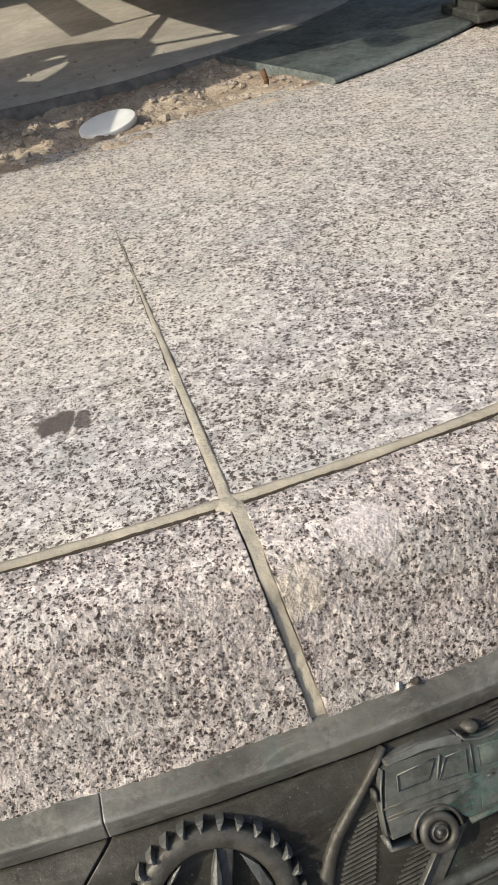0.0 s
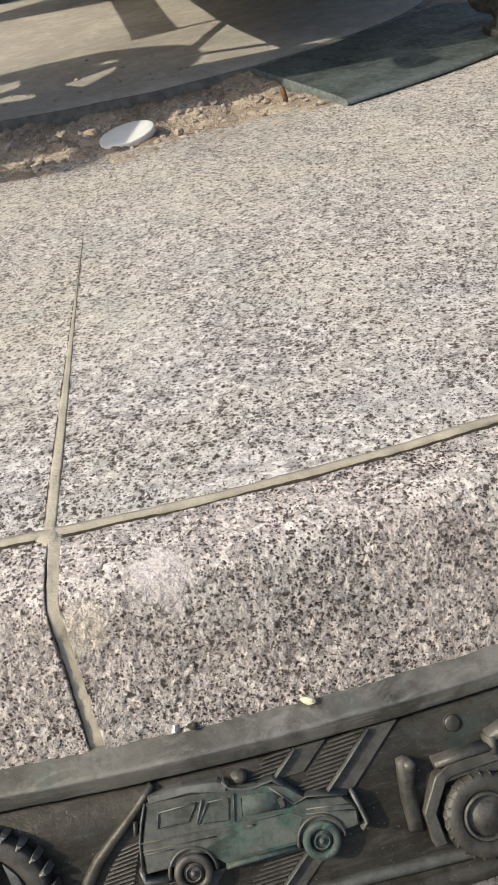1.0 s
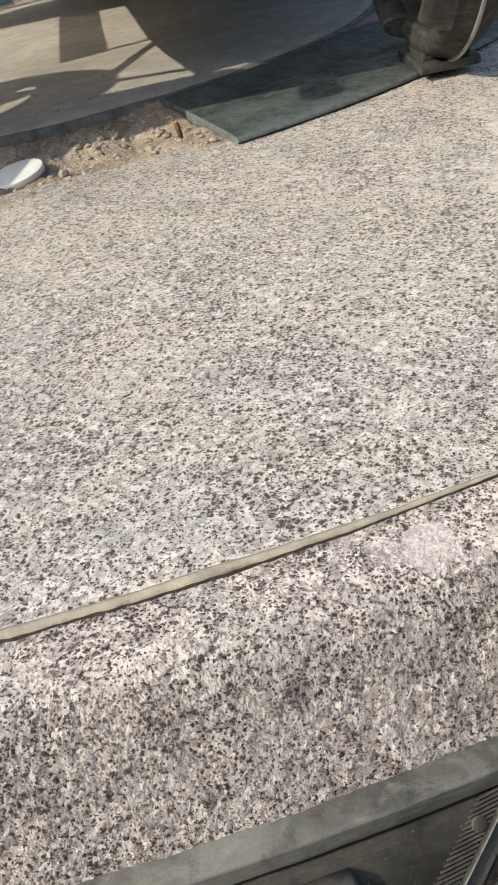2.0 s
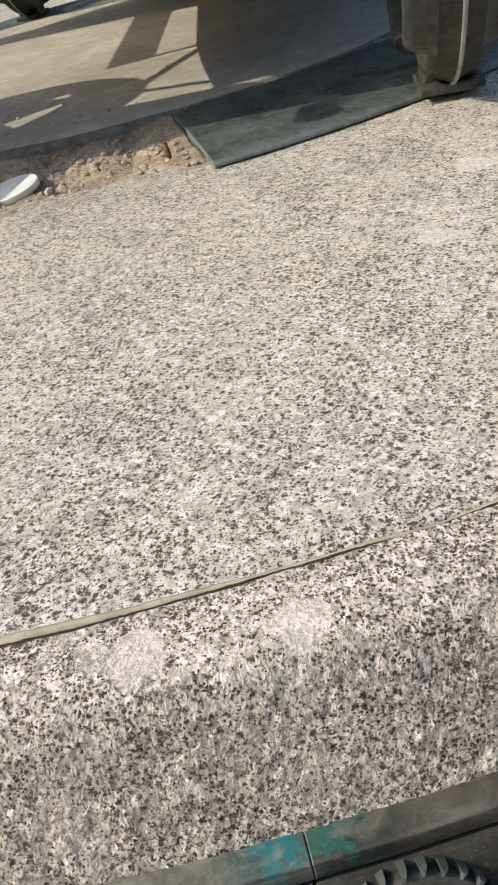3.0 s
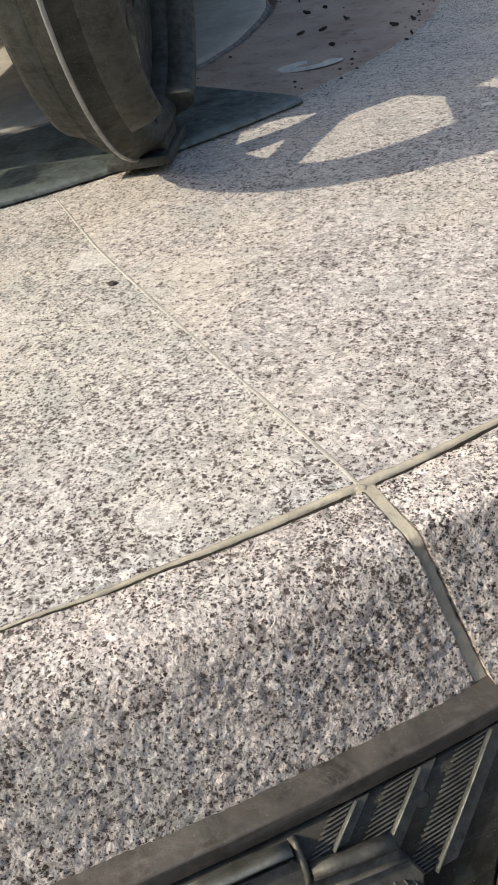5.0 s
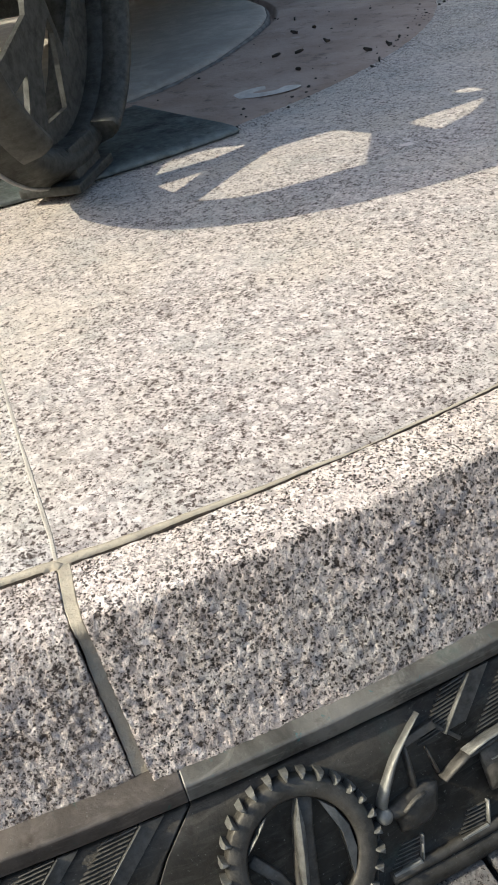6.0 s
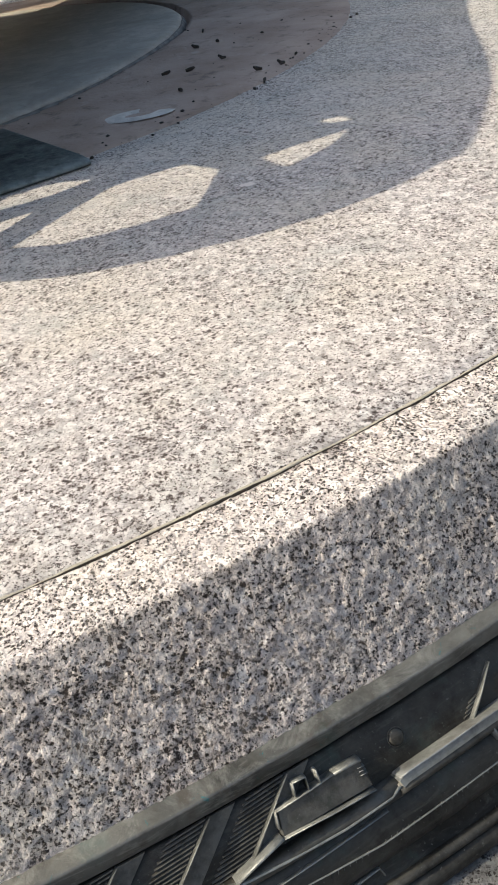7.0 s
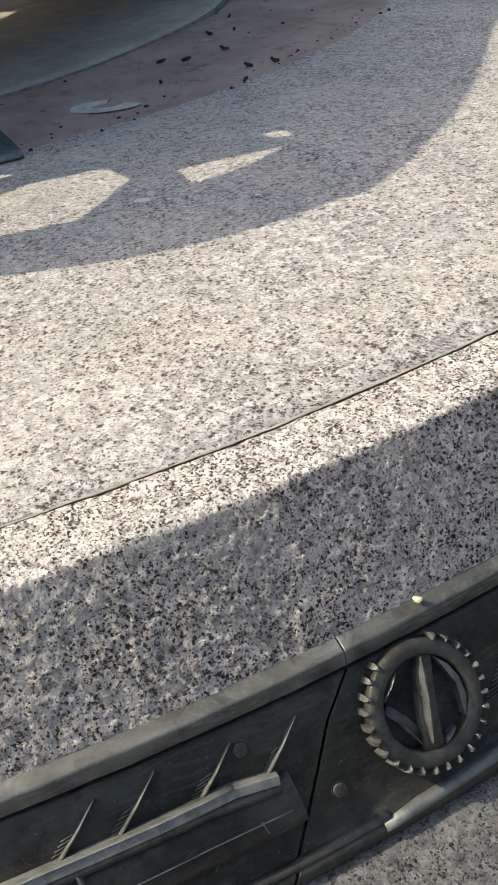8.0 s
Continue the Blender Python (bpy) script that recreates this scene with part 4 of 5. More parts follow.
b.disc(bm, 0.2475, 0.0215, 0.0034, 0.0080, 12, 0.0010)
part("upright_knob", bm, BRONZE, loader, smooth=True)
bm = bmesh.new()
b.bar(bm, [(0.2525, 0.0600), (0.2510, 0.0450), (0.2600, 0.0310), (0.2650, 0.0285), (0.2760, 0.0280), (0.2890, 0.0278)], 0.0062, 0.0085, round_top=False)
part("mudguard", bm, BRONZE, loader)
bm = bmesh.new()
b.bar(bm, [(0.2590, 0.0242), (0.2720, 0.0236), (0.2880, 0.0240)], 0.0052, 0.0098)
part("mudguard_top", bm, BRONZE, loader, smooth=True)
for pts, w, h in (([(0.2880, 0.0205), (0.2990, 0.0175), (0.3110, 0.0130)], 0.0070, 0.0095), ([(0.2890, 0.0190), (0.2880, 0.0270)], 0.0060, 0.0105), ([(0.3080, 0.0130), (0.3560, 0.0110), (0.3640, 0.0360)], 0.0060, 0.0100)):
    bm = bmesh.new()
    b.bar(bm, pts, w, h)
    part("boom", bm, BRONZE, loader, smooth=True)
bm = bmesh.new()
b.plate(bm, [(0.3640, 0.0250), (0.3900, 0.0300), (0.3950, 0.0560), (0.3700, 0.0600)], 0.0090, 0.0020)
part("bucket", bm, BRONZE, loader)
stripe(p0, b, 0.4380, 0.0005, 0.050, 0.013, 0.016)
stripe(p0, b, 0.4760, 0.0005, 0.060, 0.012, 0.018)
bolt(p0, b, 0.4180, 0.0120)
bm = bmesh.new()
b.bar(bm, [(0.0880, 0.0690), (0.2150, 0.0672), (0.2700, 0.0700), (0.4800, 0.0700)], 0.0060, 0.0050)
part("foot_rail", bm, BRONZE_MID, p0, smooth=True)

# panel with the tracked carrier, gun barrel and tractor
p1, b = panel_base(SEAMS[1]), Band(SEAMS[1])
cogwheel(p1, b, BRONZE_TEAL, 0.1)
stripe(p1, b, 0.1235, 0.0005, 0.060, 0.0075, 0.0)
stripe(p1, b, 0.1460, 0.0005, 0.028, 0.010, 0.016)
stripe(p1, b, 0.1800, 0.0005, 0.012, 0.020, 0.012)
stripe(p1, b, 0.2270, 0.0005, 0.014, 0.0085, 0.018)
bm = bmesh.new()
b.plate(bm, [(0.1380, 0.0270), (0.1500, 0.0180), (0.1650, 0.0165), (0.2050, 0.0200), (0.2380, 0.0290), (0.2600, 0.0360), (0.2650, 0.0560), (0.2450, 0.0640), (0.1500, 0.0600), (0.1350, 0.0450)], 0.0062, 0.0016)
carrier = part("tracked_carrier_relief", bm, BRONZE, p1, "raised bronze tracked carrier with side boxes")
for pts, w, h in (([(0.1540, 0.0180), (0.2040, 0.0220), (0.2420, 0.0310)], 0.0032, 0.0092), ([(0.1400, 0.0290), (0.1900, 0.0330), (0.2550, 0.0400)], 0.0034, 0.0092), ([(0.1380, 0.0340), (0.2550, 0.0440)], 0.0018, 0.0085), ([(0.1455, 0.0135), (0.1480, 0.0290)], 0.0070, 0.0098), ([(0.1380, 0.0290), (0.1450, 0.0150)], 0.0030, 0.0090), ([(0.1720, 0.0120), (0.1760, 0.0080), (0.1840, 0.0100), (0.1800, 0.0140)], 0.0028, 0.0085)):
    bm = bmesh.new()
    b.bar(bm, pts, w, h)
    part("hull_rail", bm, BRONZE, carrier, smooth=True)
for i in range(6):
    x = 0.163 + i * 0.0125
    bm = bmesh.new()
    b.plate(bm, [(x, 0.0222 + i * 0.0012), (x + 0.0095, 0.0231 + i * 0.0012), (x + 0.0095, 0.0292 + i * 0.0012), (x, 0.0284 + i * 0.0012)], 0.0078, 0.0007)
    part("side_box", bm, BRONZE, carrier)
for i in range(5):
    road_wheel(carrier, b, 0.160 + i * 0.0205, 0.0535 + i * 0.0008, 0.0085, 0.0095)
bm = bmesh.new()
b.plate(bm, [(0.1850, 0.0090), (0.2010, 0.0050), (0.2120, 0.0065), (0.2080, 0.0120), (0.1930, 0.0150)], 0.0090, 0.0020, crown=0.002)
part("hatch", bm, BRONZE, carrier, smooth=True)
bm = bmesh.new()
b.bar(bm, [(0.1850, 0.0240), (0.2160, 0.0170), (0.2430, 0.0138), (0.2560, 0.0130), (0.2730, 0.0112), (0.2945, 0.0080)], (0.0100, 0.0074), 0.0112)
barrel = part("gun_barrel", bm, BRONZE_MID, carrier, "stepped rubbed bronze gun barrel", smooth=True)
for x, q in ((0.2425, 0.0138), (0.2555, 0.0131), (0.2725, 0.0112)):
    bm = bmesh.new()
    b.bar(bm, [(x - 0.0007, q + 0.0001), (x + 0.0007, q - 0.0001)], 0.0096, 0.0119)
    part("collar", bm, BRONZE_MID, barrel, smooth=True)
bolt(p1, b, 0.2612, 0.0310)
bm = bmesh.new()
b.plate(bm, [(0.3130, 0.0110), (0.3220, 0.0085), (0.3600, 0.0085), (0.3680, 0.0180), (0.4050, 0.0250), (0.4130, 0.0420), (0.4050, 0.0560), (0.3600, 0.0560), (0.3420, 0.0330), (0.3280, 0.0250), (0.3140, 0.0280), (0.3100, 0.0200)], 0.0058, 0.0014)
tractor = part("tractor_relief", bm, BRONZE, p1, "raised bronze tractor with a roofed cab")
for pts, w, h in (([(0.3115, 0.0050), (0.3610, 0.0060)], 0.0046, 0.0116), ([(0.3160, 0.0092), (0.3590, 0.0098)], 0.0009, 0.0085), ([(0.3385, 0.0100), (0.3400, 0.0200)], 0.0010, 0.0078), ([(0.3150, 0.0078), (0.3140, 0.0200)], 0.0050, 0.0080), ([(0.3370, 0.0100), (0.3370, 0.0250)], 0.0024, 0.0080), ([(0.3635, 0.0030), (0.3640, 0.0180), (0.3600, 0.0360)], 0.0040, 0.0092), ([(0.3660, 0.0190), (0.4040, 0.0235)], 0.0075, 0.0105), ([(0.3660, 0.0280), (0.4080, 0.0320)], 0.0030, 0.0085)):
    bm = bmesh.new()
    b.bar(bm, pts, w, h)
    part("cab_bar", bm, BRONZE_MID if h > 0.0115 else BRONZE, tractor, smooth=True)
bm = bmesh.new()
b.ring(bm, 0.3265, 0.0475, 0.0262, 0.0292, 0.0108, 26, a0=178, a1=318, slope=0.0012)
part("mudguard", bm, BRONZE, tractor, smooth=True)
road_wheel(tractor, b, 0.3265, 0.0480, 0.0252, 0.0110, 34)
road_wheel(tractor, b, 0.3960, 0.0550, 0.0170, 0.0110, 22)
stripe(p1, b, 0.3960, 0.0005, 0.016, 0.008, 0.012)
stripe(p1, b, 0.4290, 0.0005, 0.030, 0.010, 0.017)
stripe(p1, b, 0.4680, 0.0005, 0.045, 0.012, 0.018)
bolt(p1, b, 0.4245, 0.0142)
bm = bmesh.new()
b.bar(bm, [(0.0880, 0.0690), (0.4850, 0.0700)], 0.0060, 0.0050)
part("foot_rail", bm, BRONZE, p1, smooth=True)

# panel with the crane and the long vessel
p2, b = panel_base(SEAMS[2]), Band(SEAMS[2])
cogwheel(p2, b, None, 0.05, 0.041)
for x, s0, s1, w, ribs in ((0.1510, 0.0005, 0.0215, 0.014, 0.015), (0.1950, 0.0005, 0.0290, 0.014, 0.020), (0.2345, 0.0005, 0.0290, 0.013, 0.020), (0.3595, 0.0070, 0.0285, 0.013, 0.006), (0.3875, 0.0060, 0.0285, 0.013, 0.006), (0.4272, 0.0080, 0.0280, 0.013, 0.007), (0.4632, 0.0100, 0.0310, 0.012, 0.004)):
    stripe(p2, b, x, s0, s1, w, ribs, faint=x > 0.3)
for x, s in ((0.2905, 0.0135), (0.4215, 0.0142), (0.4602, 0.0528)):
    bolt(p2, b, x, s)
bm = bmesh.new()
b.bar(bm, [(0.1180, 0.0058), (0.1120, 0.0100), (0.1061, 0.0147), (0.1012, 0.0186), (0.0972, 0.0225), (0.0925, 0.0280), (0.0885, 0.0329), (0.0843, 0.0392)], (0.0006, 0.0058), 0.0072)
crane = part("crane_relief", bm, BRONZE_BRIGHTENED, p2, "raised bronze crane with jib and stay", smooth=True)
for pts, w, h, flat in (([(0.1058, 0.0160), (0.1234, 0.0143)], 0.0044, 0.0052, True), ([(0.1055, 0.0175), (0.1048, 0.0250), (0.1040, 0.0324), (0.1034, 0.0380)], (0.0026, 0.0038), 0.0046, False), ([(0.1235, 0.0150), (0.1345, 0.0275)], 0.0022, 0.0022, True), ([(0.1160, 0.0230), (0.1175, 0.0370)], (0.0010, 0.0020), 0.0030, False), ([(0.0800, 0.0450), (0.0740, 0.0580), (0.0690, 0.0700)], 0.0022, 0.0040, False)):
    bm = bmesh.new()
    b.bar(bm, pts, w, h, round_top=not flat)
    part("jib", bm, BRONZE, crane, smooth=not flat)
bm = bmesh.new()
b.plate(bm, [(0.0812, 0.0412), (0.0816, 0.0440), (0.0835, 0.0458), (0.0880, 0.0470), (0.0888, 0.0500), (0.0890, 0.0540), (0.0960, 0.0556), (0.1053, 0.0549), (0.1100, 0.0515), (0.1130, 0.0450), (0.1150, 0.0399), (0.1090, 0.0376), (0.1020, 0.0370), (0.0950, 0.0384), (0.0889, 0.0395), (0.0845, 0.0398)], 0.0056, 0.0026, crown=0.0022)
winch = part("winch_house", bm, BRONZE, crane, smooth=True)
bm = bmesh.new()
b.disc(bm, 0.0838, 0.0428, 0.0042, 0.0078, 14, 0.0016)
part("pivot", bm, BRONZE_BRIGHTENED, winch, smooth=True)
bm = bmesh.new()
b.bar(bm, [(0.0930, 0.0445), (0.1000, 0.0415), (0.1060, 0.0408)], 0.0026, 0.0092)
part("hinge_bar", bm, BRONZE, winch, smooth=True)
for x, s, w in ((0.0868, 0.0600, 0.0115), (0.1240, 0.0605, 0.0115)):
    for i in range(6):
        bm = bmesh.new()
        b.bar(bm, [(x - i * 0.0016, s + i * 0.0016), (x + w - i * 0.0012, s + i * 0.0017 + 0.0004)], 0.0008, 0.0016)
        part("rib", bm, BRONZE, crane)
    bm = bmesh.new()
    b.bar(bm, [(x - 0.0085, s + 0.0108), (x + w - 0.0050, s + 0.0104)], 0.0030, 0.0046, round_top=False)
    part("ledge", bm, BRONZE_BRIGHTENED, crane)
    bm = bmesh.new()
    b.bar(bm, [(x + w, s - 0.0006), (x + w - 0.0040, s + 0.0100)], 0.0016, 0.0040)
    part("side_bar", bm, BRONZE_BRIGHTENED, crane, smooth=True)
bm = bmesh.new()
b.bar(bm, [(0.1174, 0.0400), (0.1326, 0.0350), (0.1520, 0.0335), (0.1900, 0.0320), (0.2600, 0.0325), (0.2800, 0.0325)], (0.0030, 0.0100), 0.0098)
b.bar(bm, [(0.2790, 0.0325), (0.3400, 0.0320), (0.4000, 0.0325), (0.4330, 0.0360)], 0.0085, 0.0110)
vessel = part("vessel_relief", bm, BRONZE, p2, "raised bronze long vessel with superstructure and hull lines", smooth=True)
bm = bmesh.new()
b.bar(bm, [(0.140, 0.0450), (0.165, 0.0460), (0.30, 0.0470), (0.42, 0.0465), (0.440, 0.0450)], 0.0250, 0.0068)
part("hull", bm, BRONZE, vessel, smooth=True)
bm = bmesh.new()
b.bar(bm, [(0.2806, 0.0300), (0.2840, 0.0291), (0.3243, 0.0285), (0.3740, 0.0288), (0.4120, 0.0285), (0.4330, 0.0318)], 0.0052, 0.0112, round_top=False)
part("deck_edge", bm, BRONZE_BRIGHTENED, vessel, "rubbed deck edge in brightened bronze")
bm = bmesh.new()
b.bar(bm, [(0.2812, 0.0272), (0.2860, 0.0268), (0.3243, 0.0262), (0.3740, 0.0265), (0.4120, 0.0262)], 0.0010, 0.0118)
part("edge_bead", bm, BRONZE_LIP, vessel, "bright rubbed bead", smooth=True)
for pts, w, h in (([(0.1330, 0.0338), (0.1450, 0.0318), (0.1875, 0.0300), (0.2160, 0.0322), (0.2482, 0.0340), (0.2740, 0.0333), (0.2800, 0.0308)], 0.0024, 0.0108), ([(0.1945, 0.0295), (0.2100, 0.0255), (0.2207, 0.0228)], 0.0028, 0.0112), ([(0.2207, 0.0230), (0.2440, 0.0246), (0.2685, 0.0258)], 0.0008, 0.0112)):
    bm = bmesh.new()
    b.bar(bm, pts, w, h)
    part("deck_edge", bm, BRONZE_BRIGHTENED, vessel, smooth=True)
for pts, w, h in (([(0.1440, 0.0420), (0.2030, 0.0455), (0.2610, 0.0500), (0.3300, 0.0490), (0.3970, 0.0478), (0.4350, 0.0485)], 0.0011, 0.0080), ([(0.2150, 0.0560), (0.2500, 0.0555)], 0.0011, 0.0045), ([(0.3926, 0.0591), (0.3959, 0.0550), (0.4300, 0.0563)], 0.0011, 0.0045), ([(0.4190, 0.0470), (0.4205, 0.0530)], 0.0014, 0.0080), ([(0.2230, 0.0620), (0.2560, 0.0600), (0.2570, 0.0640)], 0.0011, 0.0040), ([(0.2050, 0.0405), (0.2700, 0.0380)], 0.0012, 0.0090), ([(0.3350, 0.0310), (0.3365, 0.0400)], 0.0026, 0.0105)):
    bm = bmesh.new()
    b.bar(bm, pts, w, h)
    part("hull_line", bm, BRONZE_BRIGHTENED, vessel, smooth=True)
for i in range(46):
    x = 0.205 + i * 0.0032
    if i % 9 > 6:
        continue
    bm = bmesh.new()
    s = 0.0475 + 0.0025 * math.sin(math.pi * (x - 0.15) / 0.3)
    b.bar(bm, [(x, s + 0.0008), (x + 0.0010, s - 0.0012)], 0.0007, 0.0070)
    part("rivet", bm, BRONZE_BRIGHTENED, vessel)
bm = bmesh.new()
b.plate(bm, [(0.2224, 0.0114), (0.2400, 0.0108), (0.2536, 0.0099), (0.2682, 0.0109), (0.2695, 0.0245), (0.2205, 0.0235)], 0.0072, 0.0012)
part("superstructure", bm, BRONZE, vessel)
for pts, w, h in (([(0.2224, 0.0118), (0.2400, 0.0113), (0.2536, 0.0105)], 0.0013, 0.0082), ([(0.2536, 0.0107), (0.2610, 0.0109), (0.2682, 0.0114)], 0.0026, 0.0082), ([(0.2224, 0.0114), (0.2211, 0.0192)], 0.0014, 0.0082), ([(0.2336, 0.0104), (0.2347, 0.0046)], 0.0016, 0.0076), ([(0.2347, 0.0046), (0.2412, 0.0051), (0.2406, 0.0111)], 0.0014, 0.0076), ([(0.2468, 0.0047), (0.2468, 0.0115)], 0.0018, 0.0076), ([(0.2650, 0.0140), (0.2686, 0.0144)], 0.0008, 0.0080), ([(0.2650, 0.0158), (0.2687, 0.0162)], 0.0008, 0.0080), ([(0.2650, 0.0176), (0.2688, 0.0180)], 0.0008, 0.0080)):
    bm = bmesh.new()
    b.bar(bm, pts, w, h)
    part("deck_rail", bm, BRONZE_BRIGHTENED, vessel, smooth=True)
bm = bmesh.new()
b.bar(bm, [(0.0770, 0.0720), (0.1330, 0.0722), (0.2600, 0.0712), (0.3800, 0.0735), (0.4200, 0.0750), (0.4780, 0.0745)], 0.0058, 0.0052)
part("foot_rail", bm, BRONZE, p2, smooth=True)

p3, b = panel_base(SEAMS[3]), Band(SEAMS[3])
cogwheel(p3, b, None, 0.0, 0.0300, 0.0325, 0.0345)
bolt(p3, b, 0.1050, 0.0110)
for x in (0.135, 0.180, 0.225):
    stripe(p3, b, x, 0.0005, 0.050, 0.013, 0.018)
# brightened bronze puts the gleam of the foot into its colour
bm = bmesh.new()
b.bar(bm, [(-0.0120, 0.0780), (0.0150, 0.0770), (0.0900, 0.0740), (0.4800, 0.0720)], 0.0070, 0.0068)
part("foot_rail", bm, BRONZE_BRIGHTENED, p3, smooth=True)
far = panel_base(SEAMS[0] - PANEL, False)
cogwheel(far, Band(SEAMS[0] - PANEL))
for i in range(1, 18):
    copy_thing(far, Matrix.Rotation(radians(-PANEL * i), 4, "Z"))

# ---- sculpture on the disc: wheel plates, car ----
def wheel_plate(t0, t1):
    return tagged(sector("wheel_plate", [(0.752, -0.02), (0.752, 0.0075), (0.754, 0.009), (0.88, 0.009), (0.985, 0.009), (1.004, 0.0084), (1.0165, 0.0066), (1.0195, 0.0030), (1.017, 0.0008), (1.0, -0.004), (0.99, -0.02)], t0, t1, 60, BRONZE_PLATE, None, wobble=0.0005), "green-grey bronze base plate curved along the slab edge", "base plate", "base plates under the wheels")


wheel_plate(-57.9, -28.9)
wheel_plate(-122.0, -93.0)
wheel_plate(54.0, 83.0)
wheel_plate(117.0, 146.0)

car = empty("bronze_car")
car.matrix_basis = Matrix.Translation((0.762, -0.669, 0.0)) @ Matrix.Rotation(radians(13.5), 4, "Z")
tagged(car, "bronze off-road car with openwork spoked wheels standing over the disc", "sculpture")


def car_wheel(v, y, steer=0.0):
    """Openwork wheel: ridged tyre with shoulder lugs, a flat spoked web with holes, a hub, and a foot block."""
    where = Matrix.Translation((v, y, 0)) @ Matrix.Rotation(radians(steer), 4, "Z")
    hc, R = 0.2335, 0.2215
    hub = new("wheel")
    hub.parent, hub.matrix_basis = car, where
    hub.empty_display_size = 0.05
    bm = bmesh.new()
    section = [(0.0, R), (0.004, R - 0.0030), (0.022, R - 0.0105), (0.029, R - 0.016), (0.030, R - 0.026), (0.020, R - 0.038), (0.0, R - 0.040), (-0.020, R - 0.038), (-0.030, R - 0.026), (-0.029, R - 0.016), (-0.022, R - 0.0105), (-0.004, R - 0.0030)]
    rings, n = [], 120
    for i in range(n):
        a = 2 * math.pi * i / n
        rings.append([bm.verts.new((w, r * math.sin(a), hc - r * math.cos(a))) for w, r in section])
    for i in range(n):
        p, q = rings[i], rings[(i + 1) % n]
        for j in range(len(section)):
            e = (j + 1) % len(section)
            bm.faces.new((p[j], p[e], q[e], q[j]))
    tyre = part("tyre", bm, BRONZE_WHEEL, hub, "olive-brown bronze tyre with a sharp middle ridge", smooth=True)
    bm = bmesh.new()
    tube(bm, [(0.0, (R - 0.0005) * math.sin(2 * math.pi * i / 90), hc - (R - 0.0005) * math.cos(2 * math.pi * i / 90)) for i in range(91)], 0.0024, 6)
    part("tread_ridge", bm, BRONZE_LIP, tyre, "worn light bronze ridge", smooth=True)
    # shoulder flanges, open over the foot
    for side in (-1, 1):
        bm = bmesh.new()
        flange = []
        for da in range(107):
            a = radians(15 + da * 307 / 106)
            flange.append([bm.verts.new((side * w, r * math.sin(a), hc - r * math.cos(a))) for w, r in ((0.012, R - 0.0125), (0.023, R - 0.0100), (0.042, R - 0.0165), (0.0510, R - 0.0235), (0.0530, R - 0.0290), (0.0490, R - 0.0360), (0.022, R - 0.038))])
        for p, q in zip(flange, flange[1:]):
            for j in range(7):
                bm.faces.new((p[j], p[(j + 1) % 7], q[(j + 1) % 7], q[j]))
        bm.faces.new(flange[0])
        bm.faces.new(flange[-1][::-1])
        ob = part("shoulder_flange", bm, BRONZE_WHEEL, hub, smooth=True)
        for face in ob.data.polygons[-2:]:
            face.use_smooth = False
    # web with holes, as (ahead, height); the car's y runs backwards
    holes = [[(0.130, 0.132), (0.064, 0.152), (-0.002, 0.175), (-0.033, 0.230), (0.012, 0.268), (0.112, 0.268), (0.134, 0.224), (0.144, 0.179)],
             [(0.054, 0.086), (0.029, 0.127), (0.094, 0.110)],
             [(-0.040, 0.076), (0.016, 0.074), (-0.009, 0.129), (-0.052, 0.164), (-0.058, 0.148)],
             [(-0.003, 0.296), (-0.018, 0.313), (-0.049, 0.371), (0.001, 0.357), (0.048, 0.325)],
             [(-0.100, 0.334), (-0.107, 0.354), (-0.104, 0.378), (-0.078, 0.374), (-0.084, 0.346)],
             [(-0.075, 0.120), (-0.055, 0.190), (-0.075, 0.240), (-0.130, 0.235), (-0.130, 0.170)]]
    bm = bmesh.new()
    loops = [[bm.verts.new((-0.003, (R - 0.037) * math.sin(2 * math.pi * i / 48), hc - (R - 0.037) * math.cos(2 * math.pi * i / 48))) for i in range(48)]]
    loops += [[bm.verts.new((-0.003, -a, h)) for a, h in hole] for hole in holes]
    edges = [bm.edges.new((l[i], l[(i + 1) % len(l)])) for l in loops for i in range(len(l))]
    bmesh.ops.triangle_fill(bm, edges=edges, use_beauty=True)
    made = bmesh.ops.extrude_face_region(bm, geom=bm.faces[:])
    bmesh.ops.translate(bm, verts=[v for v in made["geom"] if isinstance(v, bmesh.types.BMVert)], vec=(0.006, 0, 0))
    part("spoked_web", bm, BRONZE_WHEEL, hub)
    bm = bmesh.new()
    box(bm, (-0.030, -0.036, 0.018), (0.030, 0.036, 0.052), 0.004)
    for v in bm.verts:
        v.co.x *= 1.0 - 0.14 * (v.co.z - 0.018) / 0.034
    part("foot_block", bm, BRONZE_WHEEL, hub)
    bm = bmesh.new()
    box(bm, (-0.036, -0.054, 0.0088), (0.036, 0.054, 0.0195), 0.003)
    part("foot_pad", bm, BRONZE_WHEEL, hub)
    return hub


car_wheel(0.0, 0.0)
car_wheel(-0.975, 0.115)
car_wheel(0.0, 1.6)
car_wheel(-1.0, 1.6)


def car_part(name, lo, hi, bevel=0.012, label=""):
    bm = bmesh.new()
    box(bm, lo, hi, bevel)
    return part(name, bm, BRONZE_WHEEL, car, label)


# body out of view, shaped from the shadow it casts
car_part("body_tub", (-0.77, 0.05, 0.39), (-0.15, 2.15, 0.575), 0.03)
car_part("cab", (-0.83, 1.15, 0.58), (-0.17, 2.1, 0.95), 0.05)
car_part("front_bumper", (-0.92, -0.100, 0.335), (-0.42, 0.015, 0.425), 0.012)
car_part("front_axle", (-0.93, 0.015, 0.20), (-0.06, 0.095, 0.27), 0.02)
car_part("suspension_box", (-0.50, 0.02, 0.25), (-0.10, 0.13, 0.40), 0.02)
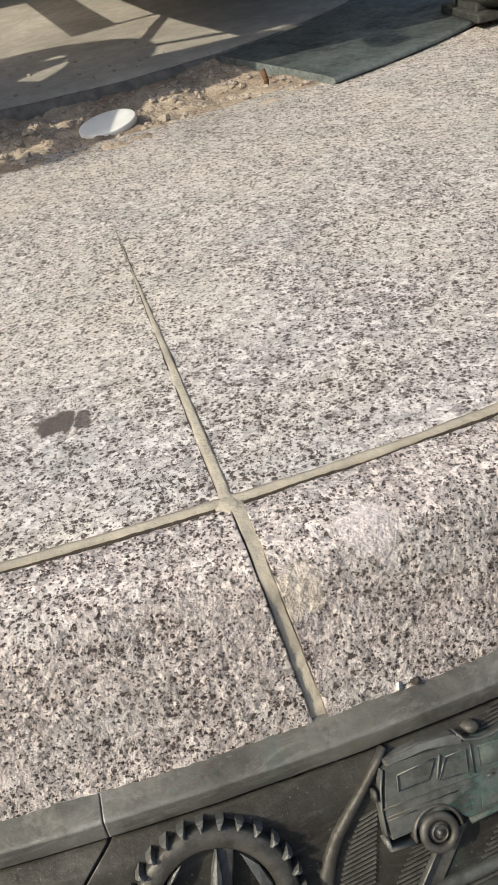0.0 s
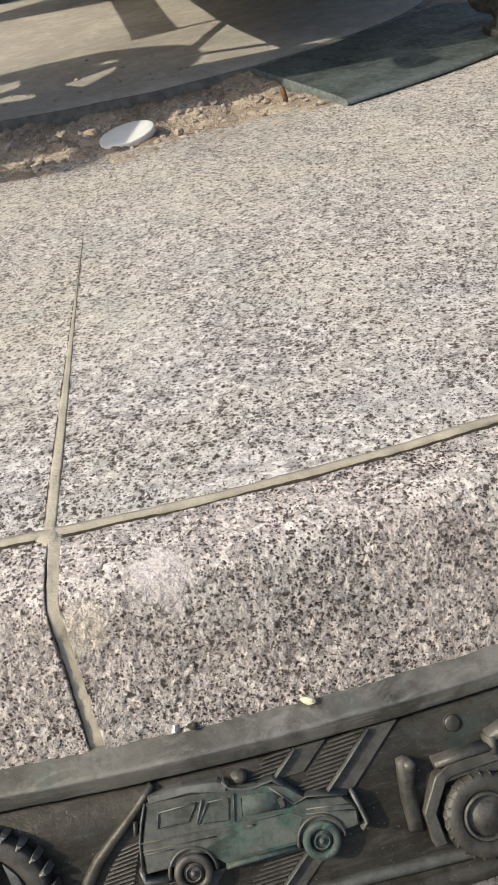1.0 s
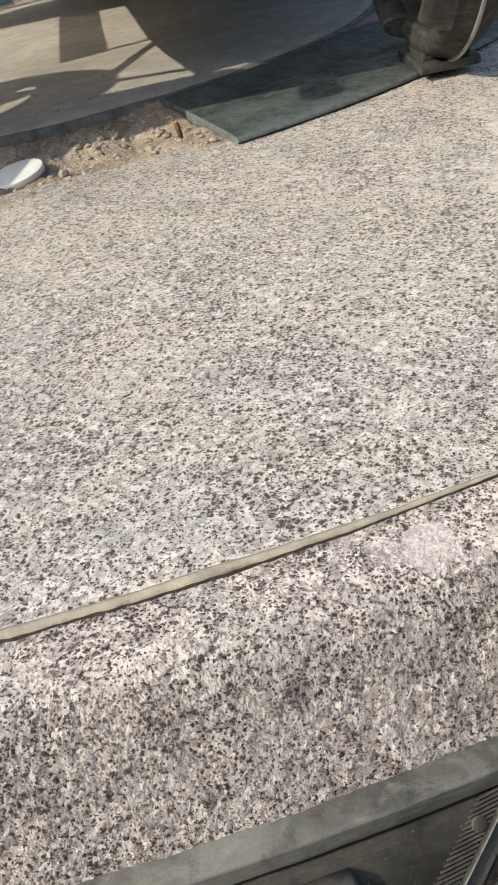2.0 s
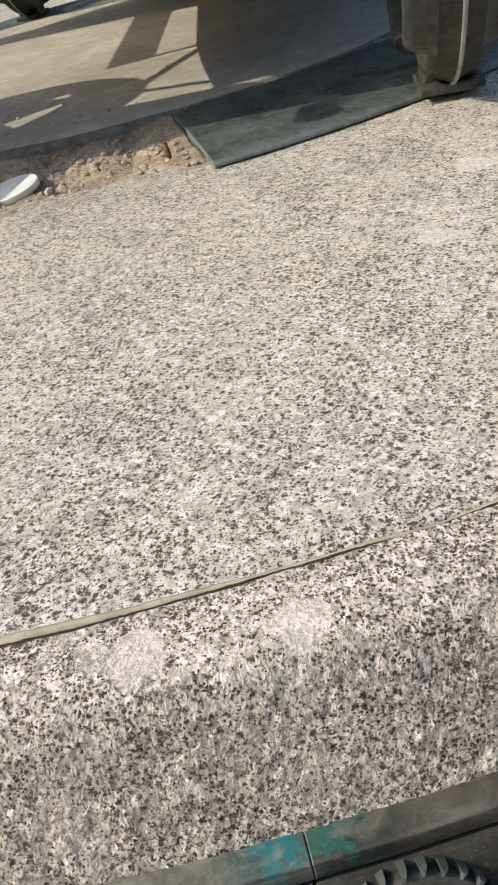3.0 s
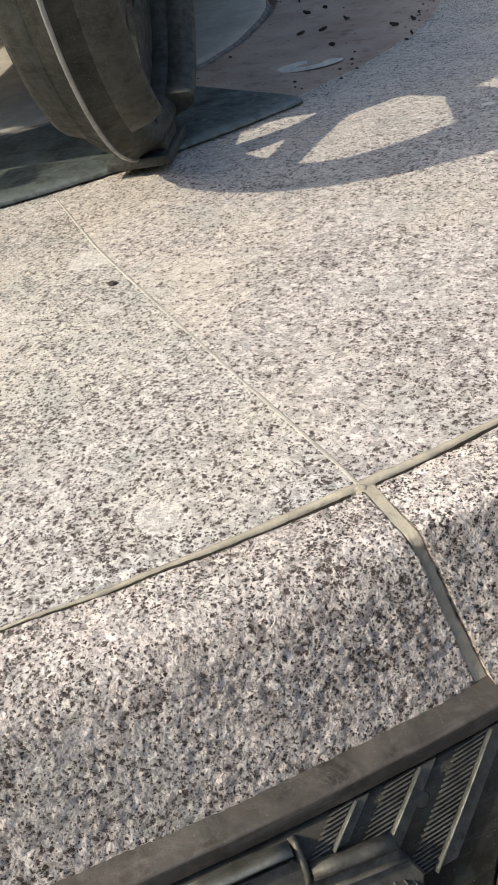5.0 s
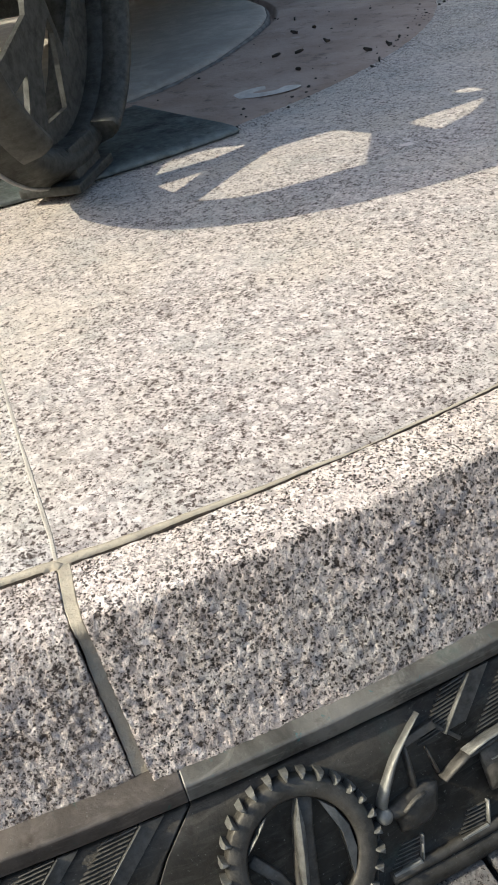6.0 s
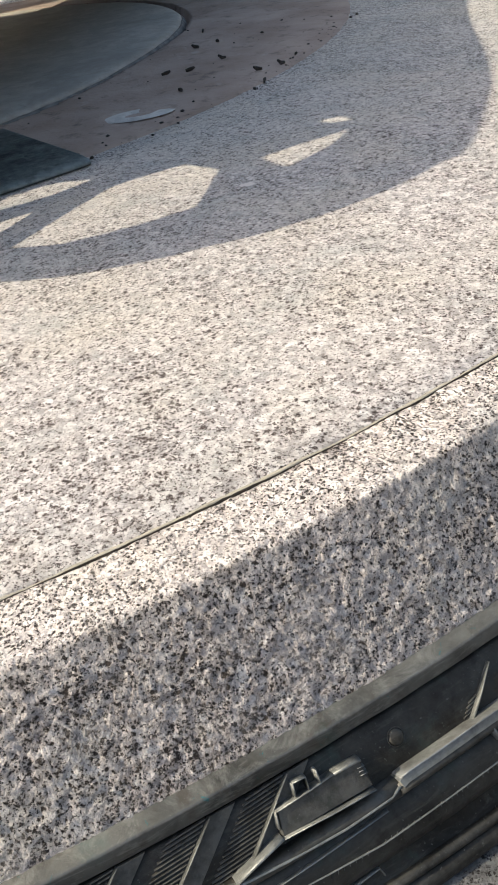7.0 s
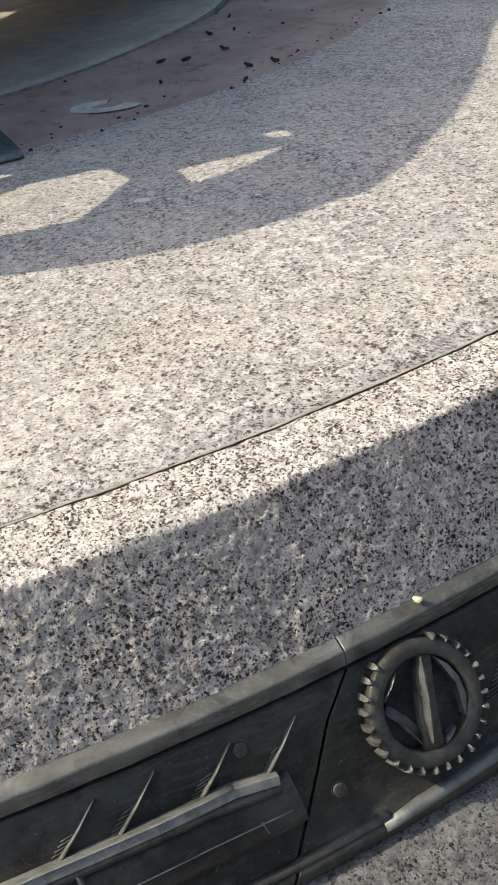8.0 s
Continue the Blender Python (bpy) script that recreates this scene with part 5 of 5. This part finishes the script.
car_part("rear_axle", (-0.95, 1.56, 0.20), (-0.05, 1.64, 0.27), 0.02)


def slab_part(name, outline, h0, h1):
    """A flat cast piece with an outline in the car's plan."""
    bm = bmesh.new()
    low, top = [[bm.verts.new((v, y, h)) for v, y in outline] for h in (h0, h1)]
    n = len(outline)
    for i in range(n):
        bm.faces.new((low[i], low[(i + 1) % n], top[(i + 1) % n], top[i]))
    bm.faces.new(low[::-1])
    bm.faces.new(top)
    return part(name, bm, BRONZE_WHEEL, car)


# unseen underside, widened and lowered to keep sky light off the disc
slab_part("underbody", [(-0.548, 0.10), (-0.12, 0.24), (-0.12, 0.42), (0.005, 0.44), (0.005, 1.36), (-0.12, 1.40), (-0.12, 2.0), (-0.70, 2.0), (-0.678, 0.95), (-0.62, 0.47), (-0.588, 0.29)], 0.22, 0.385)
car_part("sill", (-0.34, 0.36, 0.135), (-0.10, 1.4, 0.235), 0.01)
car_part("gearbox", (-0.50, 0.42, 0.155), (-0.345, 1.5, 0.235), 0.01)
slab_part("side_arm", [(-0.918, 0.994), (-0.855, 0.388), (-0.795, 0.400), (-0.825, 0.72), (-0.85, 0.994)], 0.285, 0.305)
slab_part("cross_beam", [(-1.30, 1.00), (-0.912, 0.97), (-0.802, 0.92), (-0.66, 0.90), (-0.66, 1.30), (-1.047, 1.30), (-1.23, 1.15), (-1.40, 1.10)], 0.285, 0.320)


# unseen bars added to cast shadow outlines, shifted back along the sun
for outline in ([(-0.475, 0.05), (-0.53, 0.06), (-0.63, -0.165), (-0.575, -0.172)], [(-0.578, -0.172), (-0.588, -0.125), (-0.90, -0.10), (-0.90, -0.15)], [(-0.56, -0.02), (-0.58, -0.06), (-0.90, -0.04), (-0.90, 0.0)], [(-0.50, 0.06), (-0.50, 0.16), (-0.90, 0.20), (-0.90, 0.08)]):
    slab_part("shadow_bar", [(v - 0.409, y - 0.117) for v, y in outline], 0.32, 0.34)


def fender(inner, outer, shift):
    """A smooth strip over a wheel that runs back along the side of the car."""
    line = [(-0.110, 0.453), (-0.082, 0.461), (-0.054, 0.4675), (-0.016, 0.4735), (0.024, 0.478), (0.075, 0.4845), (0.131, 0.489), (0.21, 0.4895), (0.294, 0.488), (0.39, 0.483), (0.491, 0.478), (1.0, 0.476), (1.6, 0.478), (1.8, 0.470)]
    bm = bmesh.new()
    rings = [[bm.verts.new(q) for q in ((inner, y + shift, h), (outer, y + shift, h), (outer, y + shift, h - 0.010), (inner, y + shift, h - 0.010))] for y, h in line]
    for p, q in zip(rings, rings[1:]):
        for j in range(4):
            bm.faces.new((p[j], p[(j + 1) % 4], q[(j + 1) % 4], q[j]))
    bm.faces.new(rings[0])
    bm.faces.new(rings[-1][::-1])
    part("fender", bm, BRONZE_WHEEL, car, smooth=False)


fender(-0.105, 0.006, 0.0)
# unseen loop and arm, added for a bump in the plate's shadow edge
slab_part("shadow_loop", [(-0.545 + 0.020 * math.cos(math.pi * i / 6), -0.150 + 0.020 * math.sin(math.pi * i / 6)) for i in range(12)], 0.322, 0.338)
slab_part("shadow_loop_arm", [(-0.560, -0.100), (-0.560, -0.150), (-0.532, -0.150), (-0.532, -0.100)], 0.322, 0.338)
for ends in (((-0.859, 0.400, 0.30), (-0.700, 0.428, 0.30)), ((-0.792, 0.147, 0.30), (-0.700, 0.400, 0.30)), ((-0.800, 0.158, 0.30), (-0.600, 0.110, 0.30))):
    bm = bmesh.new()
    tube(bm, ends, 0.0075)
    part("brace", bm, BRONZE_WHEEL, car, smooth=True)


# ---- loose things ----
bm = bmesh.new()
rows = []
for r, z in ((0.0, 0.0), (0.0368, 0.0), (0.0378, 0.0008), (0.0380, 0.0096), (0.0376, 0.0104), (0.0366, 0.0108), (0.0300, 0.0106), (0.0, 0.0104)):
    rows.append([bm.verts.new((r * math.cos(2 * math.pi * i / 40), r * math.sin(2 * math.pi * i / 40), z)) for i in range(40)] if r else [bm.verts.new((0, 0, z))])
for p, q in zip(rows, rows[1:]):
    for i in range(40):
        e = (i + 1) % 40
        bm.faces.new([w for w in (p[i % len(p)], p[e % len(p)], q[e % len(q)], q[i % len(q)])] if len(p) > 1 and len(q) > 1 else ([p[0], q[e], q[i]] if len(p) == 1 else [p[i], p[e], q[0]]))
lid = part("plastic_lid", bm, WHITE, None, smooth=True)
lid.matrix_basis = pose(0.266, -0.848, -0.0080, 6, -5, 0) @ Matrix.Diagonal((0.95, 0.92, 0.74, 1))
tagged(lid, "white plastic jar lid lying half tilted on soil", "lid")

bm = bmesh.new()
tube(bm, [(0, 0, -0.006), (0.0006, 0, 0.010), (-0.002, 0.001, 0.0225)], 0.0032)
pin = part("iron_pin", bm, RUST, None, smooth=True)
pin.matrix_basis = Matrix.Translation((0.462, -0.806, -0.005))
tagged(pin, "short rusty iron pin standing in the soil", "pin")


def pebble(bm, where, size, seed, flat=0.7):
    made = bmesh.ops.create_icosphere(bm, subdivisions=1 if size < 0.1 else 2, radius=1)
    turn = Euler((seed * 1.3, seed * 2.1, seed * 0.7)).to_matrix()
    for v in made["verts"]:
        q = turn @ v.co * (1 + 0.45 * noise.noise(v.co * 1.4 + Vector((seed, seed * 0.3, 0))))
        v.co = Vector((q.x * size, q.y * size, q.z * size * flat)) + Vector(where)


bm = bmesh.new()
rnd = random.Random(7)
for i in range(1100):
    t, r = rnd.uniform(-92, -58.5), rnd.uniform(0.755, 0.985)
    size = 0.0010 + 0.0058 * rnd.random() ** 4
    q = at_polar(r, t, 0)
    if (q - Vector((0.265, -0.85, 0))).length < 0.045:
        continue
    q.z = soil_height(q, (r - 0.725) / 0.295, t) + size * 0.2
    pebble(bm, q, size, i * 0.77, rnd.uniform(0.4, 0.8))
for i in range(70):
    q = at_polar(rnd.uniform(0.46, 0.73), rnd.uniform(-105, -52), 0.0148)
    pebble(bm, q, 0.0009 + 0.0040 * rnd.random() ** 4, i * 0.61, 0.6)
tagged(part("rubble", bm, CLOD, None), "loose clods and small stones on soil and cement", "rubble", kind="stuff")

for name, place, size, mat, label in (("leaf_crumb", (0.5405, -1.6200, -0.0632), (0.0034, 0.0021, 0.0013), CRUMB, "small pale yellow leaf crumb at the bronze rail"), ("chip", (0.4783, -1.6365, -0.0635), (0.0011, 0.0016, 0.0022), WHITE, "tiny white chip beside the bronze rail"), ("leaf_crumb", (1.5054, -0.8190, -0.0640), (0.0027, 0.0020, 0.0012), CRUMB, "small pale crumb on the bronze rail"), ("dark_crumb", (0.4865, -1.6349, -0.0635), (0.0028, 0.0021, 0.0013), DARK, "dark bit of debris beside the bronze rail"), ("dark_crumb", (0.8600, -0.9660, 0.0010), (0.0040, 0.0030, 0.0022), DARK, "dark bit of debris on granite")):
    bm = bmesh.new()
    pebble(bm, (0, 0, 0), 1.0, 2.3 + size[0] * 900, 1.0)
    ob = part(name, bm, mat, None, smooth=False)
    ob.matrix_basis = Matrix.Translation(place) @ Matrix.Diagonal((*size, 1))
    tagged(ob, label, "debris")

for i, (x, y) in enumerate(((0.790, -0.124), (0.708, 0.165), (0.936, -0.116), (0.961, -0.089), (0.862, -0.215), (0.822, -0.106), (0.973, -0.176), (0.755, 0.040), (0.845, -0.045), (0.780, 0.075))):
    bm = bmesh.new()
    tall = (0.003, 0.002, 0.0035, 0.006, 0.0025)[i % 5]
    tube(bm, [(-0.005, 0, 0.0010), (0, 0.001, 0.0018), (0.004, 0, tall)], [0.0017, 0.0023, 0.0013], 6)
    ob = part("twig_bit", bm, DARK, None)
    r = math.hypot(x, y)
    ob.matrix_basis = Matrix.Translation((x, y, 0.0085 * (1 - (r - 0.70) / 0.295) + 0.0016)) @ Matrix.Rotation(radians(37 + i * 71), 4, "Z") @ Matrix.Diagonal((1.5, 0.8, 1.3, 1))
    tagged(ob, "dark bit of twig lying on the bedding mortar", "debris", "bits of debris")
bm = bmesh.new()
rows = [[bm.verts.new(((0.013 + 0.022 * u) * math.cos(a) * 1.4, (0.013 + 0.022 * u) * math.sin(a) * -0.8, (0.0, 0.0022, 0.0018, 0.0)[j])) for j, u in enumerate((0.0, 0.3, 0.7, 1.0))] for a in [2 * math.pi * i / 28 for i in range(22)]]
for p, q in zip(rows, rows[1:]):
    for j in range(3):
        bm.faces.new((p[j], p[j + 1], q[j + 1], q[j]))
smear = part("mortar_smear", bm, SMEAR, None, smooth=True)
smear.matrix_basis = Matrix.Translation((0.853, -0.318, 0.0044)) @ Matrix.Rotation(radians(25), 4, "Z")
tagged(smear, "pale ring of spilt mortar on the bedding", "mortar spill")

# crumbs of mortar and dirt along the outer edge of the bedding and beside the disc
bm = bmesh.new()
rnd = random.Random(23)
for i in range(120):
    t = rnd.uniform(-34, 18)
    r = 0.99 + rnd.gauss(-0.012, 0.014) if i % 3 else rnd.uniform(disc_edge(t) + 0.02, 0.97)
    size = 0.0008 + 0.0026 * rnd.random() ** 3
    q = at_polar(r, t, 0)
    q.z = (bed_height(q, (r - 0.64) / 0.355, t) if r < 0.99 else 0.0004) + size * 0.25
    pebble(bm, q, size, i * 0.63, rnd.uniform(0.4, 0.8))
tagged(part("crumbs", bm, DARK, None), "dark crumbs of dirt scattered along the mortar bedding", "crumbs", kind="stuff")

bm = bmesh.new()
for i in range(90):
    t, r = rnd.uniform(-112, -58), 0.73 - abs(rnd.gauss(0, 0.13))
    size = 0.0009 + 0.0030 * rnd.random() ** 4
    pebble(bm, at_polar(r, t, 0.0148 + size * 0.2), size, i * 0.91, rnd.uniform(0.4, 0.8))
tagged(part("grit", bm, CLOD, None), "small grit and crumbs of soil scattered on the cement disc", "grit", kind="stuff")
